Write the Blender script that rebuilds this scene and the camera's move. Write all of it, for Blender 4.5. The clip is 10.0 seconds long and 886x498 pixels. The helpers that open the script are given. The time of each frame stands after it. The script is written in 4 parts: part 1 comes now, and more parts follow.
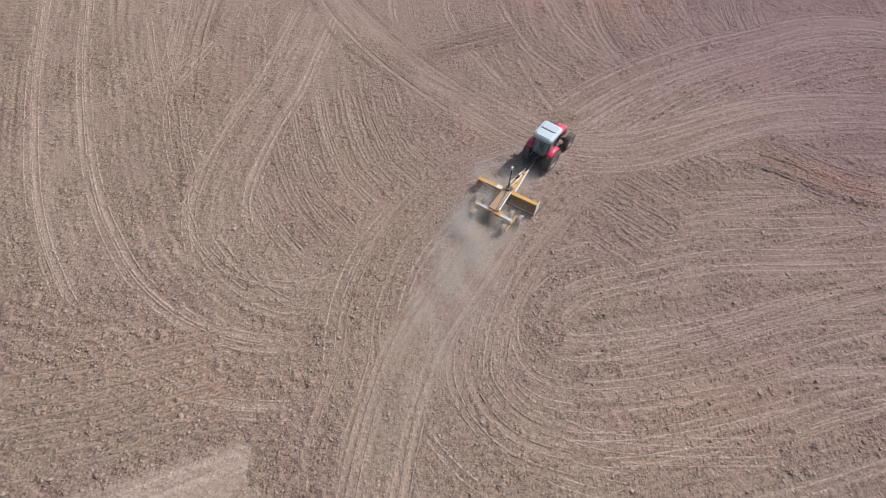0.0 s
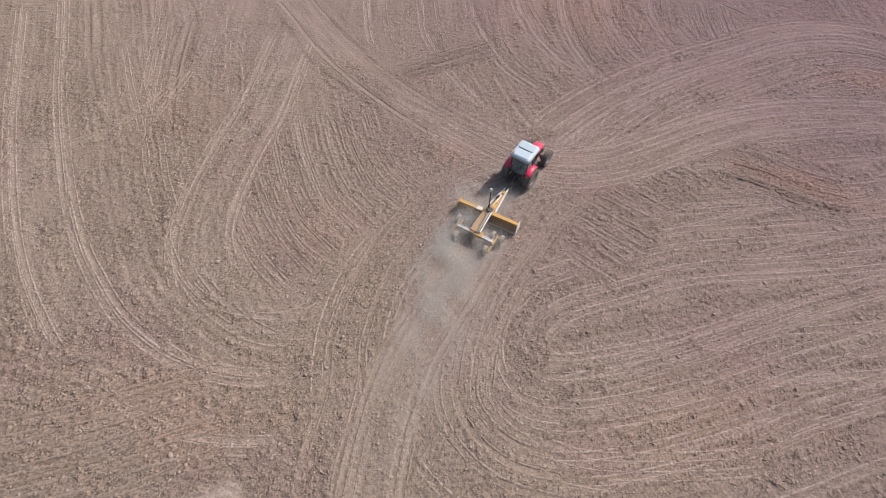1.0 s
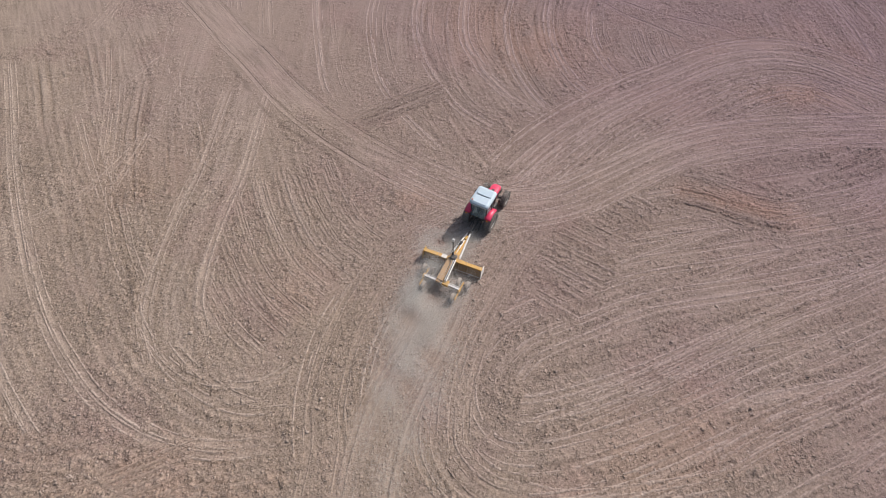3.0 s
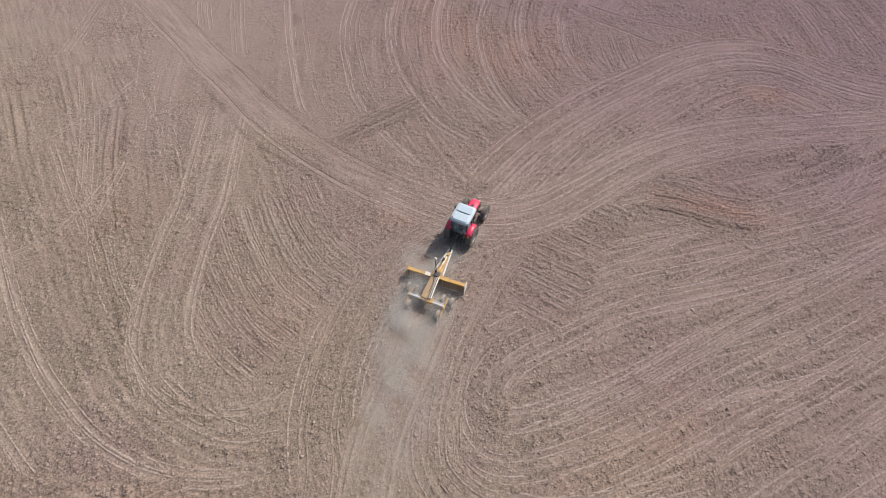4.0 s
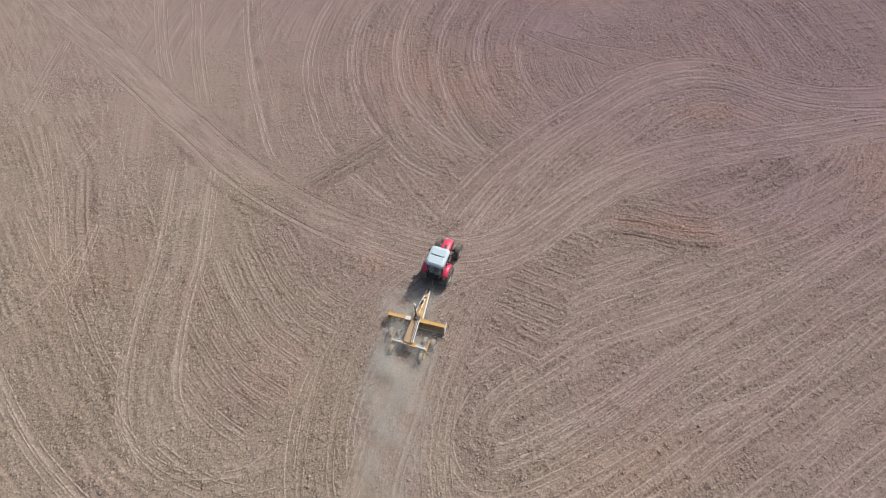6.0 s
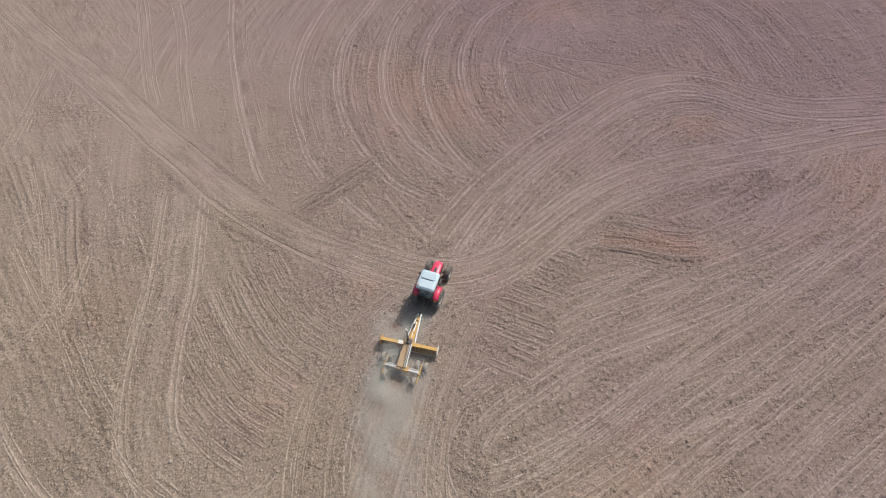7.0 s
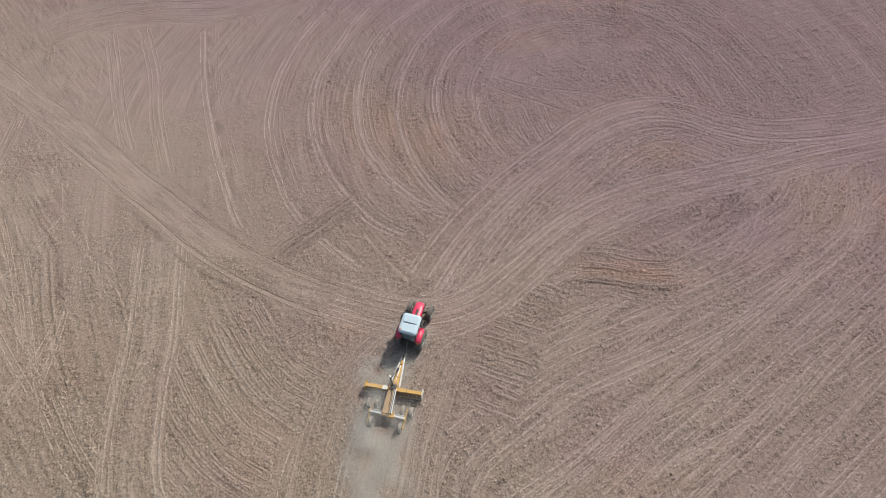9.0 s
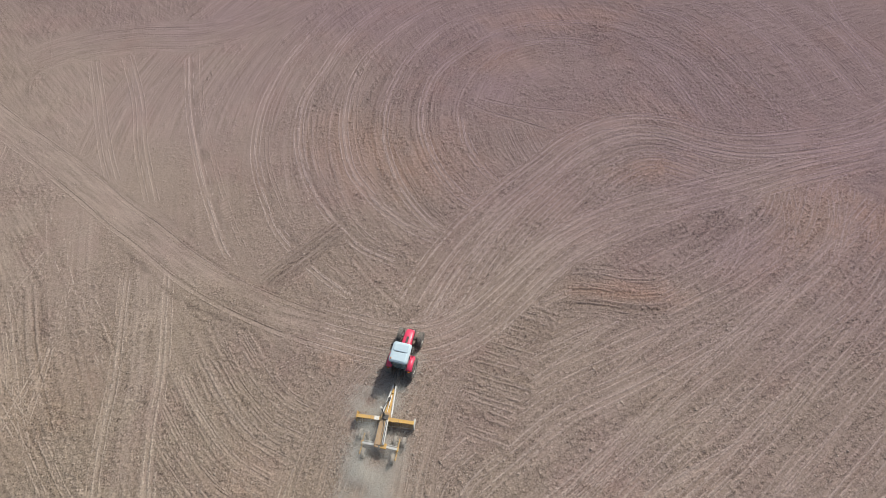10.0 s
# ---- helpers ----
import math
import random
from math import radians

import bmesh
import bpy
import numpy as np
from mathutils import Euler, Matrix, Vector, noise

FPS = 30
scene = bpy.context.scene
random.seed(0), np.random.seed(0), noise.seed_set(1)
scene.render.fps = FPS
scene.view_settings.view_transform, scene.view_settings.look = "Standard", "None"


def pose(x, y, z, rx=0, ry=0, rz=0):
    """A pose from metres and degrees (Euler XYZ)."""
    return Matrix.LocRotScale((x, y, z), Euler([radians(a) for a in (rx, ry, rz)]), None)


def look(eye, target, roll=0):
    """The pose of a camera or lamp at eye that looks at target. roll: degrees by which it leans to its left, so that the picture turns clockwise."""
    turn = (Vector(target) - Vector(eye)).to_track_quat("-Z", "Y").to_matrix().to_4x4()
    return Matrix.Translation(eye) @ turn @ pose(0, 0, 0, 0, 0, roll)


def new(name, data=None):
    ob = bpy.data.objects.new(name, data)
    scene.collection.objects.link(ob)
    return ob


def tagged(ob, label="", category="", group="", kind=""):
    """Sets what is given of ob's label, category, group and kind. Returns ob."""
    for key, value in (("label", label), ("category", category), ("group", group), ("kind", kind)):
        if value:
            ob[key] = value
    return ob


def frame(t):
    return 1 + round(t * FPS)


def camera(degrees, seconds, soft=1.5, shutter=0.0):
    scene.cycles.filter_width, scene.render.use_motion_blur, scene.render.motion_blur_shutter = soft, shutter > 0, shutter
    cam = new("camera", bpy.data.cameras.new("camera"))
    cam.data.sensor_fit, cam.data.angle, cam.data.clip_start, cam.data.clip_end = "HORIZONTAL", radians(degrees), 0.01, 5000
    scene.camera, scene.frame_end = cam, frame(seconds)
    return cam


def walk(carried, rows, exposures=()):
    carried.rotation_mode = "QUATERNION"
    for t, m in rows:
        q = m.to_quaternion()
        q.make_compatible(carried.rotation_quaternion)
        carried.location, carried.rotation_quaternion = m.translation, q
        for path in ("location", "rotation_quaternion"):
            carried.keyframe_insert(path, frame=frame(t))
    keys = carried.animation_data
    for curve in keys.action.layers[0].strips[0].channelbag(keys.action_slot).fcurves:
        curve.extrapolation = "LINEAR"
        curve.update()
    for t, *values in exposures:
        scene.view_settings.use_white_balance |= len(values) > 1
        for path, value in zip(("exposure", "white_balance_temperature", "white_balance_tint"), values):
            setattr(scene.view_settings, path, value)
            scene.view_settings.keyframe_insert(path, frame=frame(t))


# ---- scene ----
cam = camera(82.3, 10.0, 0.5)
PATH = [
    (0, (-0.205, 0.048, 26.554), (-0.207, 1.127, 24.87), 1.1),
    (0.5, (0.104, 0.477, 26.962), (0.121, 1.562, 25.282), 0.5),
    (1, (0.361, 0.969, 27.523), (0.391, 2.057, 25.845), 0.0),
    (1.5, (0.595, 1.499, 28.15), (0.644, 2.589, 26.475), -0.3),
    (2, (0.853, 2.008, 28.806), (0.926, 3.1, 27.132), -0.6),
    (2.5, (1.028, 2.497, 29.468), (1.126, 3.59, 27.796), -0.7),
    (4, (1.626, 3.944, 31.737), (1.798, 4.999, 30.046), -1.2),
    (4.5, (1.809, 4.389, 32.438), (2.011, 5.435, 30.746), -1.4),
    (5, (1.958, 4.889, 33.155), (2.182, 5.926, 31.46), -1.5),
    (5.5, (2.116, 5.382, 33.833), (2.354, 6.414, 32.136), -1.7),
    (7, (2.904, 6.977, 36.008), (3.184, 7.997, 34.311), -2.2),
    (7.5, (3.215, 7.395, 36.473), (3.508, 8.412, 34.777), -2.3),
    (8, (3.586, 7.792, 36.91), (3.891, 8.816, 35.22), -2.5),
    (8.5, (3.825, 8.282, 37.266), (4.148, 9.314, 35.583), -2.3),
    (9, (4.086, 8.82, 37.635), (4.426, 9.844, 35.951), -2.2),
    (9.5, (4.427, 9.365, 38.044), (4.789, 10.396, 36.369), -2.2),
    (10, (4.808, 9.837, 38.391), (5.187, 10.875, 36.724), -2.3),
]
# the camera's white balance drifts from magenta towards green
walk(cam, [(t, look(eye, target, roll)) for t, eye, target, roll in PATH], [(0, 0, 6500, 15), (5, 0, 6500, 10), (10, 0, 6500, 4.5)])

# ---- world and sun: clear, slightly hazy midday ----
SUN = Vector((2.5, 1.35, 3.0)).normalized()
world = bpy.data.worlds.new("sky")
world.use_nodes = True
scene.world = world
wn = world.node_tree
sky = wn.nodes.new("ShaderNodeTexSky")
sky.sky_type, sky.sun_disc = "NISHITA", False
sky.sun_elevation = math.asin(SUN.z)
sky.sun_rotation = math.atan2(SUN.x, SUN.y)
sky.dust_density, sky.air_density = 3.0, 1.2
wn.nodes["Background"].inputs[1].default_value = 0.105
wn.links.new(sky.outputs[0], wn.nodes["Background"].inputs[0])
lamp = bpy.data.lights.new("sun", "SUN")
lamp.energy, lamp.angle, lamp.color = 4.18, radians(0.8), (1.0, 0.965, 0.93)
new("sun", lamp).matrix_world = look((0, 0, 60), Vector((0, 0, 60)) - SUN)


# ---- materials ----
def nodes_of(name):
    mat = bpy.data.materials.new(name)
    mat.use_nodes = True
    return mat, mat.node_tree, mat.node_tree.nodes["Principled BSDF"]


def add(nt, kind, **values):
    node = nt.nodes.new(kind)
    for key, value in values.items():
        node.inputs[key].default_value = value
    return node


def mixed(nt, fac, a, b, mode="MIX"):
    """A colour mix node; fac, a and b are sockets, numbers or colours. Returns its colour socket."""
    node = nt.nodes.new("ShaderNodeMix")
    node.data_type, node.blend_type = "RGBA", mode
    for slot, value in ((0, fac), (6, a), (7, b)):
        if isinstance(value, bpy.types.NodeSocket):
            nt.links.new(value, node.inputs[slot])
        elif isinstance(value, tuple):
            node.inputs[slot].default_value = (*value, 1.0)
        else:
            node.inputs[slot].default_value = value
    return node.outputs[2]


def sums(nt, op, a, b, clamp=False):
    node = nt.nodes.new("ShaderNodeMath")
    node.operation, node.use_clamp = op, clamp
    for slot, value in ((0, a), (1, b)):
        if isinstance(value, bpy.types.NodeSocket):
            nt.links.new(value, node.inputs[slot])
        else:
            node.inputs[slot].default_value = value
    return node.outputs[0]


def grain(nt, scale, detail=4.0, rough=0.6, lo=0.3, hi=0.7, where=None):
    """Noise of that scale in the object's metres, stretched to 0..1 between lo and hi."""
    if where is None:
        where = nt.nodes.new("ShaderNodeTexCoord").outputs["Object"]
    tex = add(nt, "ShaderNodeTexNoise", Scale=scale, Detail=detail, Roughness=rough)
    nt.links.new(where, tex.inputs["Vector"])
    ramp = nt.nodes.new("ShaderNodeMapRange")
    ramp.inputs[1].default_value, ramp.inputs[2].default_value = lo, hi
    nt.links.new(tex.outputs[0], ramp.inputs[0])
    return ramp.outputs[0]


def bumped(nt, shader, height, strength, distance):
    bump = add(nt, "ShaderNodeBump", Strength=strength, Distance=distance)
    nt.links.new(height, bump.inputs["Height"])
    nt.links.new(bump.outputs[0], shader.inputs["Normal"])


def worn(name, colour, second, rough=0.5, metal=0.0, dust=0.35, scale=3.0, coat=0.0):
    """Paint, metal or rubber with a second tone in patches and a film of field dust on it, thickest on faces that look up."""
    mat, nt, bsdf = nodes_of(name)
    base = mixed(nt, grain(nt, scale), colour, second)
    geo = nt.nodes.new("ShaderNodeNewGeometry")
    axis = nt.nodes.new("ShaderNodeSeparateXYZ")
    nt.links.new(geo.outputs["Normal"], axis.inputs[0])
    up = sums(nt, "MULTIPLY_ADD", axis.outputs[2], 0.5)
    up.node.inputs[2].default_value = 0.5
    film = sums(nt, "MULTIPLY", sums(nt, "MULTIPLY", up, grain(nt, scale * 3.1, lo=0.25, hi=0.8)), dust, True)
    nt.links.new(mixed(nt, film, base, (0.40, 0.33, 0.27)), bsdf.inputs["Base Color"])
    nt.links.new(sums(nt, "ADD", sums(nt, "MULTIPLY", film, 0.6), rough, True), bsdf.inputs["Roughness"])
    bsdf.inputs["Metallic"].default_value = metal
    bsdf.inputs["Coat Weight"].default_value = coat
    bumped(nt, bsdf, grain(nt, 40.0), 0.25, 0.004)
    return mat


RED = worn("red_paint", (0.70, 0.030, 0.10), (0.62, 0.024, 0.085), 0.35, 0.0, 0.10, 2.0, 0.4)
ROOF = worn("pale_grey_plastic", (0.40, 0.50, 0.56), (0.46, 0.55, 0.60), 0.5, 0.0, 0.10, 1.5)
BLACK = worn("black_plastic", (0.018, 0.018, 0.02), (0.03, 0.03, 0.032), 0.55, 0.0, 0.22)
IRON = worn("cast_iron_grey", (0.045, 0.045, 0.048), (0.09, 0.085, 0.08), 0.6, 0.4, 0.3)
RUBBER = worn("dusty_rubber", (0.075, 0.072, 0.07), (0.15, 0.135, 0.122), 0.85, 0.0, 0.55, 5.0)
RIM = worn("silver_rim_paint", (0.74, 0.74, 0.73), (0.60, 0.59, 0.57), 0.4, 0.2, 0.18)
CAKED = worn("soil_caked_rubber", (0.20, 0.18, 0.16), (0.28, 0.25, 0.215), 0.9, 0.0, 0.6, 5.0)
YELLOW = worn("yellow_machine_paint", (0.62, 0.34, 0.04), (0.52, 0.29, 0.06), 0.5, 0.0, 0.42, 2.4)
RUSTED = worn("soil_caked_paint", (0.42, 0.23, 0.08), (0.34, 0.23, 0.13), 0.75, 0.0, 0.5, 3.5)
STEEL = worn("bright_worn_steel", (0.66, 0.66, 0.66), (0.50, 0.47, 0.43), 0.42, 0.25, 0.25, 6.0)
WHITE = worn("off_white_paint", (0.72, 0.70, 0.66), (0.6, 0.57, 0.52), 0.5, 0.0, 0.2)
HOSE = worn("black_hose", (0.02, 0.02, 0.02), (0.03, 0.03, 0.03), 0.6, 0.0, 0.2)
SEAT = worn("dark_seat_fabric", (0.03, 0.03, 0.034), (0.05, 0.05, 0.05), 0.9, 0.0, 0.1)

GLASS, _nt, _b = nodes_of("tinted_cab_glass")
_b.inputs["Base Color"].default_value = (0.45, 0.54, 0.57, 1)
_b.inputs["Roughness"].default_value = 0.03
_b.inputs["Transmission Weight"].default_value = 0.75
_b.inputs["IOR"].default_value = 1.1
LENS, _nt, _b = nodes_of("clear_lamp_lens")
_b.inputs["Base Color"].default_value = (0.8, 0.8, 0.78, 1)
_b.inputs["Roughness"].default_value = 0.15
AMBER, _nt, _b = nodes_of("orange_lamp_lens")
_b.inputs["Base Color"].default_value = (0.8, 0.22, 0.01, 1)
_b.inputs["Roughness"].default_value = 0.2

DUST, _nt, _b = nodes_of("airborne_dust")
_nt.nodes.remove(_b)
_glow = add(_nt, "ShaderNodeBsdfTranslucent", Color=(0.67, 0.64, 0.585, 1))
_face = add(_nt, "ShaderNodeBsdfDiffuse", Color=(0.67, 0.64, 0.585, 1))
_both, _thin = add(_nt, "ShaderNodeMixShader", Fac=0.65), add(_nt, "ShaderNodeMixShader", Fac=0.62)
_clear = _nt.nodes.new("ShaderNodeBsdfTransparent")
_nt.links.new(_glow.outputs[0], _both.inputs[1])
_nt.links.new(_face.outputs[0], _both.inputs[2])
_nt.links.new(_clear.outputs[0], _thin.inputs[1])
_nt.links.new(_both.outputs[0], _thin.inputs[2])
_nt.links.new(_thin.outputs[0], _nt.nodes["Material Output"].inputs[0])


def crumbling(nt, where, scale, least, most):
    """Domes of loose crumbs, some in each cell of that scale: their height in 0..1."""
    tex = add(nt, "ShaderNodeTexVoronoi", Scale=scale, Randomness=1.0)
    nt.links.new(where, tex.inputs["Vector"])
    chance = nt.nodes.new("ShaderNodeSeparateColor")
    nt.links.new(tex.outputs["Color"], chance.inputs[0])
    span = nt.nodes.new("ShaderNodeMapRange")
    span.inputs[3].default_value, span.inputs[4].default_value = least, most
    nt.links.new(chance.outputs[0], span.inputs[0])
    return sums(nt, "MULTIPLY", sums(nt, "SUBTRACT", span.outputs[0], tex.outputs["Distance"], True), 1.0 / most)


def soil_material(name, clods=False):
    """Dry brown field soil. The wear attribute holds how far it is ground to pale dust, how red it is, how dark, and how cloddy."""
    mat, nt, bsdf = nodes_of(name)
    where = nt.nodes.new("ShaderNodeNewGeometry").outputs["Position"]
    att = nt.nodes.new("ShaderNodeAttribute")
    att.attribute_name = "wear"
    part_of = nt.nodes.new("ShaderNodeSeparateColor")
    nt.links.new(att.outputs["Color"], part_of.inputs[0])
    dusty, red, dark = part_of.outputs
    lumpy = att.outputs["Alpha"]
    broad = grain(nt, 0.06, 3.0, 0.55, 0.32, 0.68, where)
    patch = grain(nt, 0.45, 5.0, 0.65, 0.3, 0.7, where)
    fine = grain(nt, 6.5, 5.0, 0.75, 0.36, 0.64, where)
    base = mixed(nt, broad, TAN_A, TAN_B)
    # tinted from tan in the south-west to mauve in the north-east, for the lens's colour cast
    axis = nt.nodes.new("ShaderNodeSeparateXYZ")
    nt.links.new(where, axis.inputs[0])
    east = sums(nt, "ADD", sums(nt, "MULTIPLY", axis.outputs[0], 0.0140), sums(nt, "MULTIPLY", axis.outputs[1], 0.0105))
    east = sums(nt, "ADD", east, sums(nt, "MULTIPLY", sums(nt, "SUBTRACT", broad, 0.5), 0.3))
    east = sums(nt, "ADD", east, -0.06, True)
    base = mixed(nt, sums(nt, "MULTIPLY", east, 0.82), base, MAUVE)
    base = mixed(nt, sums(nt, "MULTIPLY", patch, 0.30), base, (0.132, 0.096, 0.079))
    blush = grain(nt, 0.13, 4.0, 0.6, 0.5, 0.72, where)
    base = mixed(nt, sums(nt, "MULTIPLY", blush, 0.6), base, (0.208, 0.127, 0.116))
    base = mixed(nt, sums(nt, "MULTIPLY", red, 0.72, True), base, (0.335, 0.182, 0.122))
    base = mixed(nt, sums(nt, "MULTIPLY", dark, 0.75, True), base, (0.085, 0.064, 0.055))
    base = mixed(nt, sums(nt, "MULTIPLY", dusty, 0.85, True), base, mixed(nt, east, PALE_W, PALE_E))
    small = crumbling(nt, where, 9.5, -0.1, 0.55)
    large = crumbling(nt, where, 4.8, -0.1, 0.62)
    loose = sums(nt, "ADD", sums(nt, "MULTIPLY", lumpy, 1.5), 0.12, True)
    # tone varies by random speck; crumb tops lightened, mottles darkened as painted clod shading
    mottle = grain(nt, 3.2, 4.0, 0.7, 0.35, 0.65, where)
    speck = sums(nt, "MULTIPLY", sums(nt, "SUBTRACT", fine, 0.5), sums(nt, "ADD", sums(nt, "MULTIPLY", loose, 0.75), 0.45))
    # the tines leave fine streaks along each pass
    lane = nt.nodes.new("ShaderNodeAttribute")
    lane.attribute_name = "lane"
    comb = nt.nodes.new("ShaderNodeVectorMath")
    comb.operation = "MULTIPLY"
    comb.inputs[1].default_value = (3.4, 0.22, 1.0)
    nt.links.new(lane.outputs["Vector"], comb.inputs[0])
    streak = grain(nt, 1.0, 3.0, 0.7, 0.3, 0.7, comb.outputs[0])
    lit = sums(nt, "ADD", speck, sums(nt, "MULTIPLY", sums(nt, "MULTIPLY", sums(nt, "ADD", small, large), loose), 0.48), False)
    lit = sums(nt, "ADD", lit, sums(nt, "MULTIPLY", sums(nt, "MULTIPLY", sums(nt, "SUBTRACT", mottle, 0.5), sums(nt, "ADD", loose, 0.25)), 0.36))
    if not clods:
        lit = sums(nt, "ADD", lit, sums(nt, "MULTIPLY", sums(nt, "SUBTRACT", streak, 0.5), 0.56))
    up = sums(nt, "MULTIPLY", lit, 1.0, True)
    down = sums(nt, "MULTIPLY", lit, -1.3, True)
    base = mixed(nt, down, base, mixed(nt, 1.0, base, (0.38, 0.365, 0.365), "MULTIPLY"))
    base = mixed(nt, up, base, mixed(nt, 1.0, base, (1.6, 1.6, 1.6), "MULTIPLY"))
    if clods:
        lump = nt.nodes.new("ShaderNodeNewGeometry").outputs["Random Per Island"]
        base = mixed(nt, lump, base, mixed(nt, 0.45, base, (0.50, 0.41, 0.345)))
    nt.links.new(base, bsdf.inputs["Base Color"])
    bsdf.inputs["Roughness"].default_value = 0.95
    bsdf.inputs["Specular IOR Level"].default_value = 0.1
    relief = sums(nt, "ADD", sums(nt, "MULTIPLY", sums(nt, "ADD", small, sums(nt, "MULTIPLY", large, 2.2)), loose), sums(nt, "MULTIPLY", grain(nt, 11.0, 5.0, 0.75, 0.2, 0.8, where), sums(nt, "ADD", sums(nt, "MULTIPLY", loose, 0.8), 0.2)))
    bumped(nt, bsdf, relief, 1.0, 0.045)
    return mat


TAN_A, TAN_B = (0.225, 0.170, 0.125), (0.258, 0.196, 0.148)
MAUVE = (0.163, 0.105, 0.118)
PALE_W, PALE_E = (0.385, 0.310, 0.255), (0.265, 0.186, 0.196)
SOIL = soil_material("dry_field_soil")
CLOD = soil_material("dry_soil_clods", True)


# ---- the field ----
def spread(lo, hi, step, lo_mid, hi_mid, far=2500):
    """Grid lines at an even step over the worked part, wider apart beyond it, and ever wider out to the horizon."""
    def outward(mid):
        out, gap, reach = [], step, 0.0
        while reach < far:
            gap = min(gap * 1.06, 0.32) if reach < mid else min(gap * 1.3, 400)
            reach += gap
            out.append(reach)
        return np.array(out)
    core = np.arange(lo, hi + step, step)
    return np.concatenate([lo - outward(lo_mid)[::-1], core, core[-1] + outward(hi_mid)])


GX, GY = spread(-34, 54, 0.1, 8, 28), spread(1.0, 57, 0.1, 1, 36)
NX, NY = len(GX), len(GY)
rng = np.random.default_rng(7)


def blurred(field, cells):
    """The field averaged with a soft round kernel, some cells wide."""
    radius = int(cells * 3) + 1
    k = np.exp(-0.5 * (np.arange(-radius, radius + 1) / cells) ** 2)
    k /= k.sum()
    for axis in (0, 1):
        pad = [(0, 0), (0, 0)]
        pad[axis] = (radius, radius)
        wide = np.pad(field, pad, mode="edge")
        size = field.shape[axis]
        field = sum(k[i] * np.take(wide, range(i, i + size), axis) for i in range(2 * radius + 1))
    return field


def lumps(cells):
    """Random unevenness with lumps some cells wide, of deviation 1."""
    f = blurred(rng.standard_normal((NY, NX)).astype(np.float32), cells)
    return f / f.std()


def waver(n, length):
    """A smooth random line of n samples of deviation 1, whose swings are about length samples long."""
    length = max(length, 1.0)
    knots = rng.standard_normal(int(n / length) + 4)
    x = np.arange(n) / length
    i = x.astype(int)
    f = x - i
    f = f * f * (3 - 2 * f)
    return knots[i] * (1 - f) + knots[i + 1] * f


STEP = 0.068


def smooth_line(points, step=STEP):
    """A curve through the points (Catmull-Rom), sampled at about even steps: places and left-hand normals."""
    p = np.array(points, float)
    p = np.vstack([2 * p[0] - p[1], p, 2 * p[-1] - p[-2]])
    out = []
    for a, b, c, d in zip(p[:-3], p[1:-2], p[2:-1], p[3:]):
        n = max(2, int(np.linalg.norm(c - b) / step))
        t = np.linspace(0, 1, n, endpoint=False)[:, None]
        out.append(0.5 * (2 * b + (c - a) * t + (2 * a - 5 * b + 4 * c - d) * t**2 + (3 * b - 3 * c + d - a) * t**3))
    line = np.vstack(out)
    way = np.gradient(line, axis=0)
    for _ in range(2):
        way = (np.roll(way, 4, 0) + np.roll(way, -4, 0) + 2 * way) / 4
    way[:8], way[-8:] = way[8], way[-9]
    way /= np.linalg.norm(way, axis=1)[:, None]
    return line, np.c_[-way[:, 1], way[:, 0]]


height = lumps(14) * 0.012
rough = np.clip(0.46 + 0.14 * lumps(22) + 0.10 * lumps(6), 0, 1)
pale = np.clip(0.26 + 0.06 * lumps(30), 0, 1)
redness = np.zeros((NY, NX), np.float32)
darkness = np.clip(0.05 * lumps(16), 0, 1)
# where each place lies across and along the newest pass over it, for the fine marks of the tines
lane_u = (GX[None, :] * 0.9 + GY[:, None] * 0.35) * np.ones((NY, 1))
lane_v = (GY[:, None] * 0.9 - GX[None, :] * 0.35) * np.ones((NY, 1))


def lay(i, weight, n, pairs):
    """Blend values, averaged cell by cell over the samples i, into the fields."""
    total = np.bincount(i, weight, n)
    count = np.bincount(i, minlength=n)
    here = count > 0
    share = np.zeros(n)
    share[here] = total[here] / count[here]
    for field, values in pairs:
        mean = np.bincount(i, weight * values, n)[here] / np.maximum(total[here], 1e-6)
        flat = field.reshape(-1)
        flat[here] += share[here] * (mean - flat[here])


ridges = []
newest = np.zeros(NX * NY, np.int16)
passes = 0


